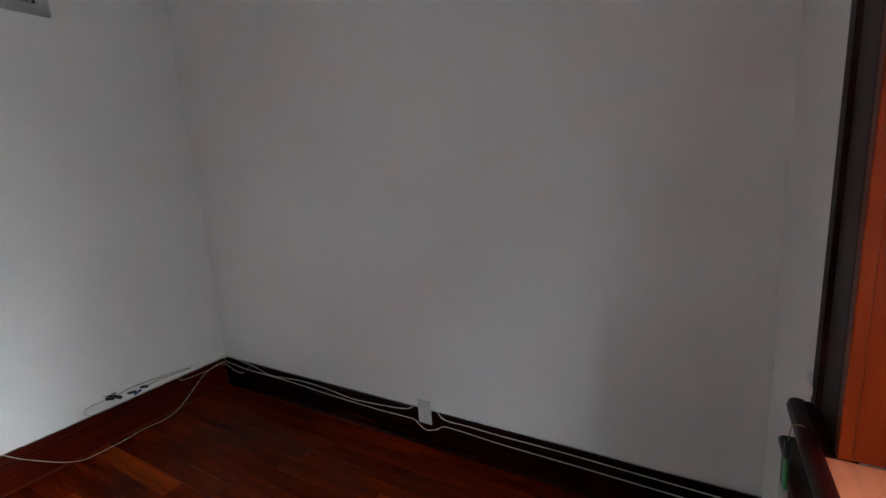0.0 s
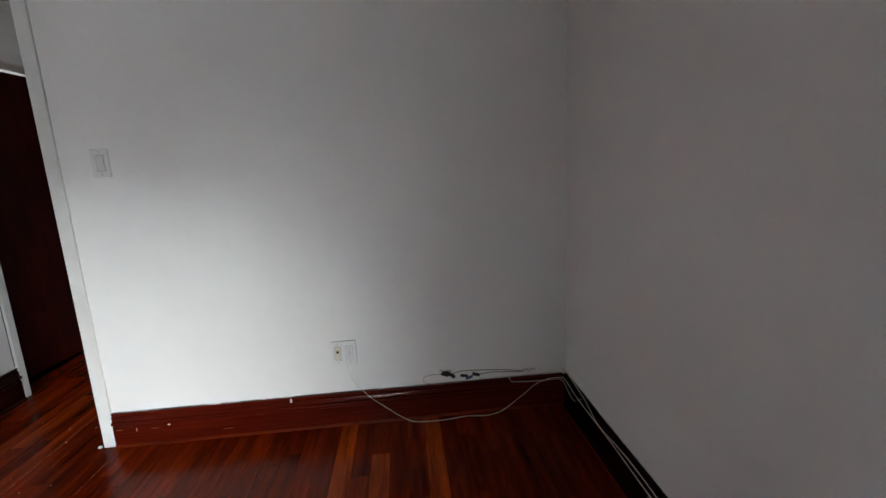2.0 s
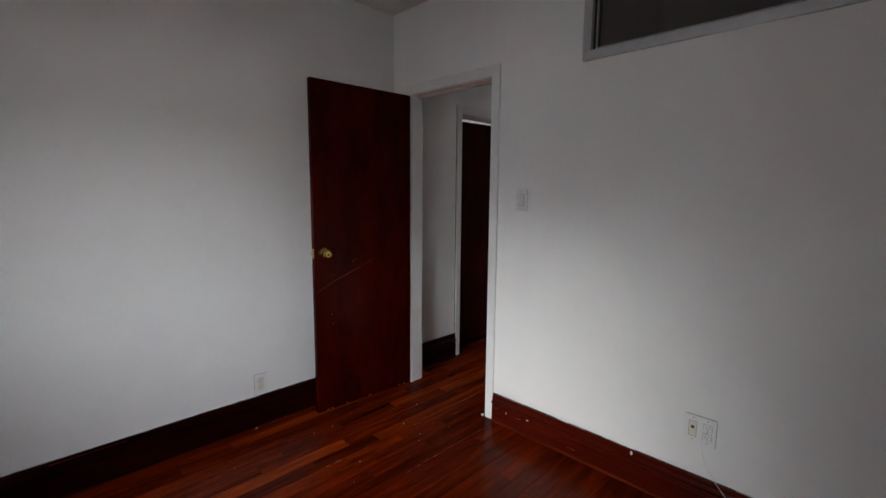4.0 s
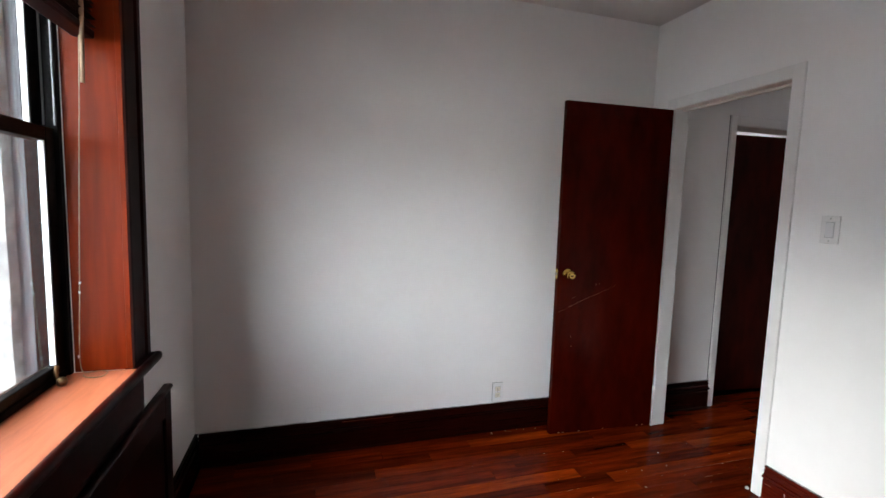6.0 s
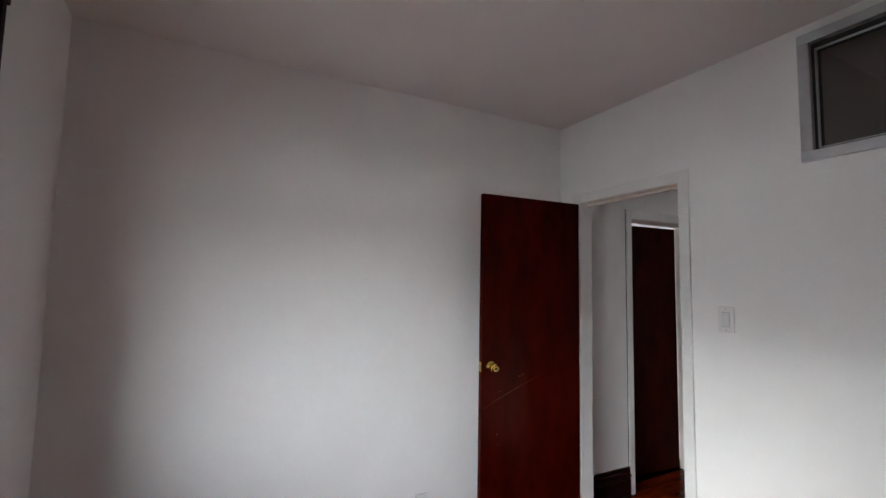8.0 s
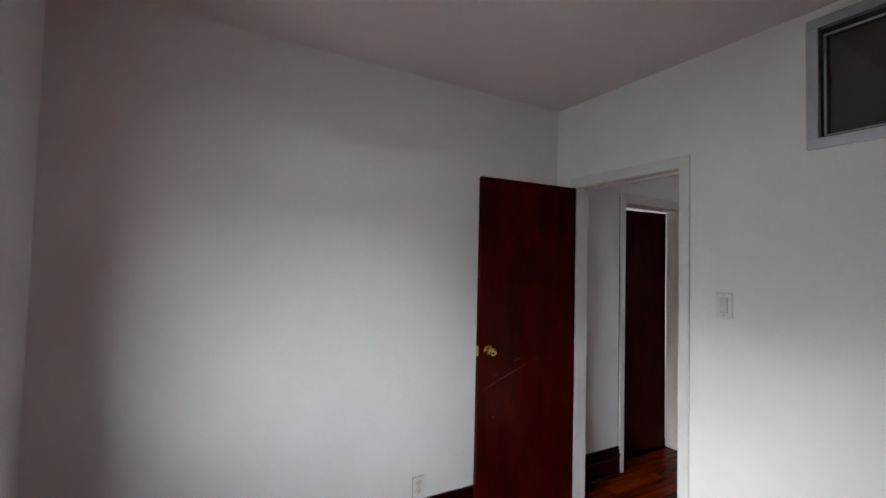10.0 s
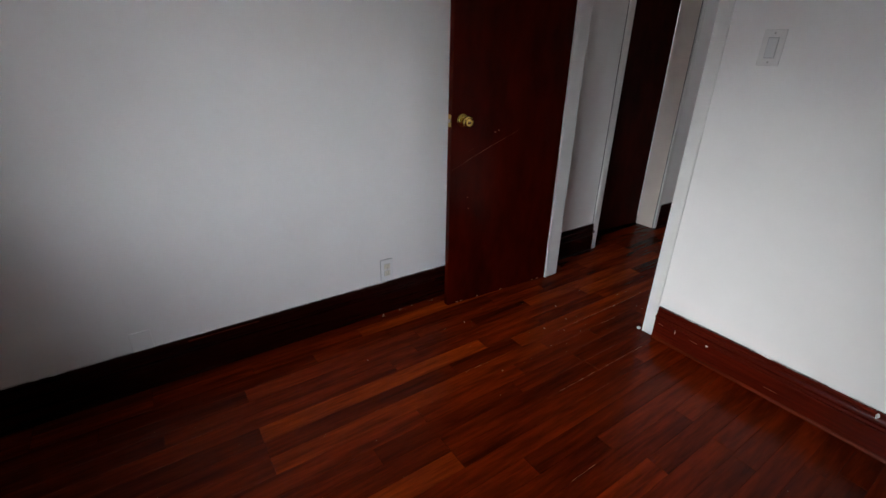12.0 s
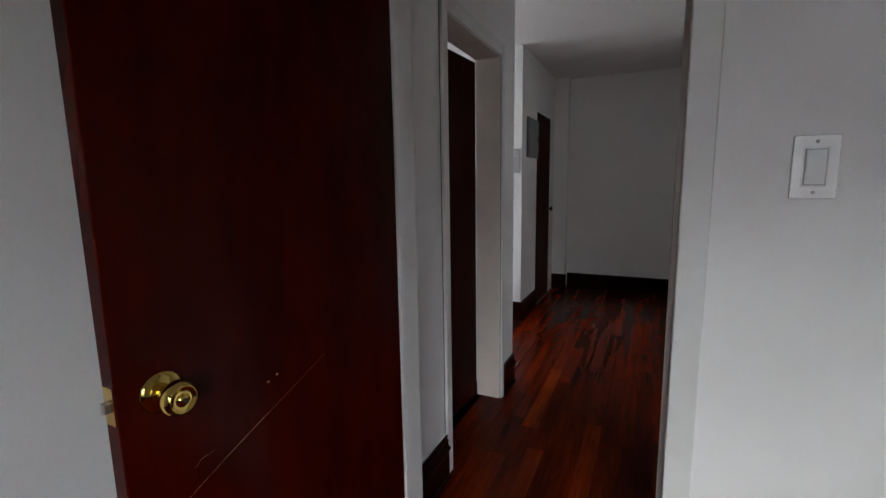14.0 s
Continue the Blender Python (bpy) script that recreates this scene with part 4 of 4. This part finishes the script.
for i in range(5):
    part("grille_bar", solid((-0.425, -0.305, 2.978, 2.983, 1.555 + i * 0.012, 1.560 + i * 0.012), bevel=0.001), ALU, intercom)
part("button", lathe([(0.012, 0), (0.012, 0.006), (0.010, 0.008)], pose(-0.365, 2.982, 1.47, 90, 0, 0), 16), SLOT, intercom, "", True)
hallsw = plate("light_switch", 0.115, 0.118, "white two-gang switch plate on the hall wall", "light switch")
for x in (-0.023, 0.023):
    part("rocker", solid((x - 0.016, x + 0.016, -0.010, -0.0055, -0.033, 0.033), bevel=0.002), PLASTIC, hallsw)
hallsw.matrix_world = pose(-0.375, 2.9995, 1.24)

# ---------------------------------------------------------------- outside the window
def rough_block(x0, x1, y0, y1, z0, z1, amount, seed, step=0.05):
    bm = solid((x0, x1, y0, y1, z0, z1))
    n = int((z1 - z0) / step)
    for i in range(1, n):
        z = z0 + (z1 - z0) * i / n
        bmesh.ops.bisect_plane(bm, geom=bm.verts[:] + bm.edges[:] + bm.faces[:], plane_co=(0, 0, z), plane_no=(0, 0, 1))
    for v in bm.verts:
        q = v.co * 6
        v.co.x += amount * noise.noise((q.x, q.y, q.z + seed)) + 0.5 * amount * noise.noise((q.x * 3, q.y * 3, q.z * 4 + seed))
        v.co.y += amount * noise.noise((q.z + seed, q.x, q.y))
    return bm


outer = tagged(part("wall_outside", solid((-3, WX0 - 0.02, YD - 0.33, YD - 0.221, -8, 6), (WX1 + 0.02, 6.0, YD - 0.33, YD - 0.221, -8, 6),
                                          (WX0 - 0.02, WX1 + 0.02, YD - 0.33, YD - 0.221, -8, 0.80), (WX0 - 0.02, WX1 + 0.02, YD - 0.33, YD - 0.221, 2.30, 6)), REVEAL),
               "grey masonry outer wall round the window", "wall", kind="structure")
part("stucco_corner", rough_block(WX0 - 0.10, WX0 + 0.028, YD - 0.37, YD - 0.282, 0.80, 2.32, 0.004, 3), EDGEST, outer, "rough pale stucco edge of the window reveal")
part("stucco_corner", rough_block(WX1 + 0.015, WX1 + 0.12, YD - 0.36, YD - 0.282, 0.80, 2.32, 0.004, 8), EDGEST, outer, "rough pale stucco edge of the window reveal")
part("outer_sill", rough_block(WX0 - 0.1, WX1 + 0.1, YD - 0.40, YD - 0.221, 0.74, 0.805, 0.006, 5, 0.02), EDGEST, outer, "weathered pale stone sill")
# unseen ground, added as a reflector for the room's upper walls
ground = tagged(part("ground", solid((-400, 400, -400, 400, -8.3, -8.0)), GROUND), "unseen ground far below, made pale to bounce skylight indoors", "ground", kind="structure")


def house(name, x0, x1, y0, y1, h, rows, cols, label, skin=None):
    root = thing(name, (x0 + x1) / 2, (y0 + y1) / 2, -8, label, "building")
    part("wall", solid((x0, x1, y0, y1, -8, h)), skin or FACADE, root)
    part("roof", solid((x0 - 0.15, x1 + 0.15, y0 - 0.15, y1 + 0.15, h, h + 0.25), bevel=0.02), REVEAL, root, "grey parapet coping")
    for i in range(cols):
        for j in range(rows):
            x = x0 + (i + 0.5) * (x1 - x0) / cols
            z = h - 1.9 - j * 2.9
            w = part("window", solid((x - 0.5, x + 0.5, y1 - 0.02, y1 + 0.03, z - 0.75, z + 0.75), bevel=0.01), PLASTIC, root, "white window frame")
            part("pane", solid((x - 0.43, x + 0.43, y1 + 0.03, y1 + 0.036, z - 0.68, z - 0.03), (x - 0.43, x + 0.43, y1 + 0.03, y1 + 0.036, z + 0.03, z + 0.68)), SLOT, w, "dark pane")
    return root


# unseen block, added to shade the room from the south-west sky
house("rear_sky_block", -9, 1.2, -16, -6.5, 5.0, 4, 5, "unseen grey brick block, added to cut off the south-west sky")
# wing is partly in view; its height and depth shape the skylight
house("wing_building", -9.0, 0.02, -3.95, YD - 0.345, 6.0, 0, 0, "grey stuccoed wing building beside the window", WINGST)
# two unseen pale blocks, added to limit and bounce the skylight
house("far_sky_block", 1.6, 9.0, -24, -15.0, 3.5, 4, 3, "unseen pale rendered block, added to bound and bounce low skylight", STUCCO)
house("low_bounce_block", 9.4, 34.0, -26, -17.0, 1.6, 3, 8, "unseen low pale block, added to bounce light into the room", STUCCO)

# ---------------------------------------------------------------- floor boards, laid last
W = 0.0812
BM_LEN = (0.38, 0.52, 0.66, 0.82, 1.05, 1.30)


def board_mesh(length):
    """A board with eased edges, its near left corner at the origin."""
    e, g = 0.0008, 0.00022
    bm = bmesh.new()
    lo = [bm.verts.new(v) for v in ((g, g, -0.012), (W - g, g, -0.012), (W - g, length - g, -0.012), (g, length - g, -0.012))]
    mid = [bm.verts.new((v.co.x, v.co.y, -e)) for v in lo]
    top = [bm.verts.new((v.co.x + (e if v.co.x < W / 2 else -e), v.co.y + (e if v.co.y < length / 2 else -e), 0)) for v in lo]
    for a, b in ((lo, mid), (mid, top)):
        for k in range(4):
            bm.faces.new((a[k], a[(k + 1) % 4], b[(k + 1) % 4], b[k]))
    bm.faces.new(top)
    me = bpy.data.meshes.new("plank")
    bm.to_mesh(me)
    bm.free()
    me.materials.append(FLOORW)
    return me


MESHES = {}
rng = random.Random(41)
made = 0
far_verts, far_faces = [], []


def lay(x, a, b):
    """One row of boards from a to b."""
    global made
    y = a
    first = True
    while y < b - 1e-4:
        length = rng.choice(BM_LEN)
        if first:
            length = rng.choice((0.2, 0.4, 0.6, 0.9))
            first = False
        if b - y - length < 0.18:
            length = b - y
        key = round(length, 3)
        near = y < 1.2
        if near and made < 300:
            if key not in MESHES:
                MESHES[key] = board_mesh(key)
            ob = new("plank", MESHES[key])
            ob.parent = floor
            ob.location = (x, y, 0)
            made += 1
        else:
            e, g = 0.0008, 0.00022
            n = len(far_verts)
            for inset, z in ((0, -0.012), (0, -e), (e, 0.0)):
                far_verts.extend([(x + g + inset, y + g + inset, z), (x + W - g - inset, y + g + inset, z), (x + W - g - inset, y + length - g - inset, z), (x + g + inset, y + length - g - inset, z)])
            for r in (0, 4):
                far_faces.extend([(n + r + k, n + r + (k + 1) % 4, n + r + 4 + (k + 1) % 4, n + r + 4 + k) for k in range(4)])
            far_faces.append((n + 8, n + 9, n + 10, n + 11))
        y += length


for row in range(-5, 41):
    x = row * W + 0.0055
    if 0.19 < x + W / 2 < 0.90:
        lay(x, YD, YF)
        continue
    if x > -0.03:
        lay(x, YD, 0.0)
    if XK - 0.05 < x and x + W < XR + 0.03:
        lay(x, 0.0, YF)
FAR_W = wood("floor_mahogany_far", *FLOOR_TONES, 0.22, grain=(9, 0.8, 9), bump=0.02, pore=(9, 0.74, 1.22), spec=0.07)
fn = FAR_W.node_tree
geo = fn.nodes.new("ShaderNodeNewGeometry")
hv = fn.nodes.new("ShaderNodeHueSaturation")
mr = fn.nodes.new("ShaderNodeMapRange")
mr.inputs["To Min"].default_value = 0.6
mr.inputs["To Max"].default_value = 1.7
fn.links.new(geo.outputs["Random Per Island"], mr.inputs[0])
fn.links.new(mr.outputs[0], hv.inputs["Value"])
pb = fn.nodes["Principled BSDF"]
fn.links.new(pb.inputs["Base Color"].links[0].from_socket, hv.inputs["Color"])
fn.links.new(hv.outputs[0], pb.inputs["Base Color"])
far_me = bpy.data.meshes.new("planks")
far_me.from_pydata(far_verts, [], far_faces)
far_me.materials.append(FAR_W)
far_ob = tagged(new("planks", far_me), "red mahogany strip boards farther off", kind="stuff")
far_ob.parent = floor
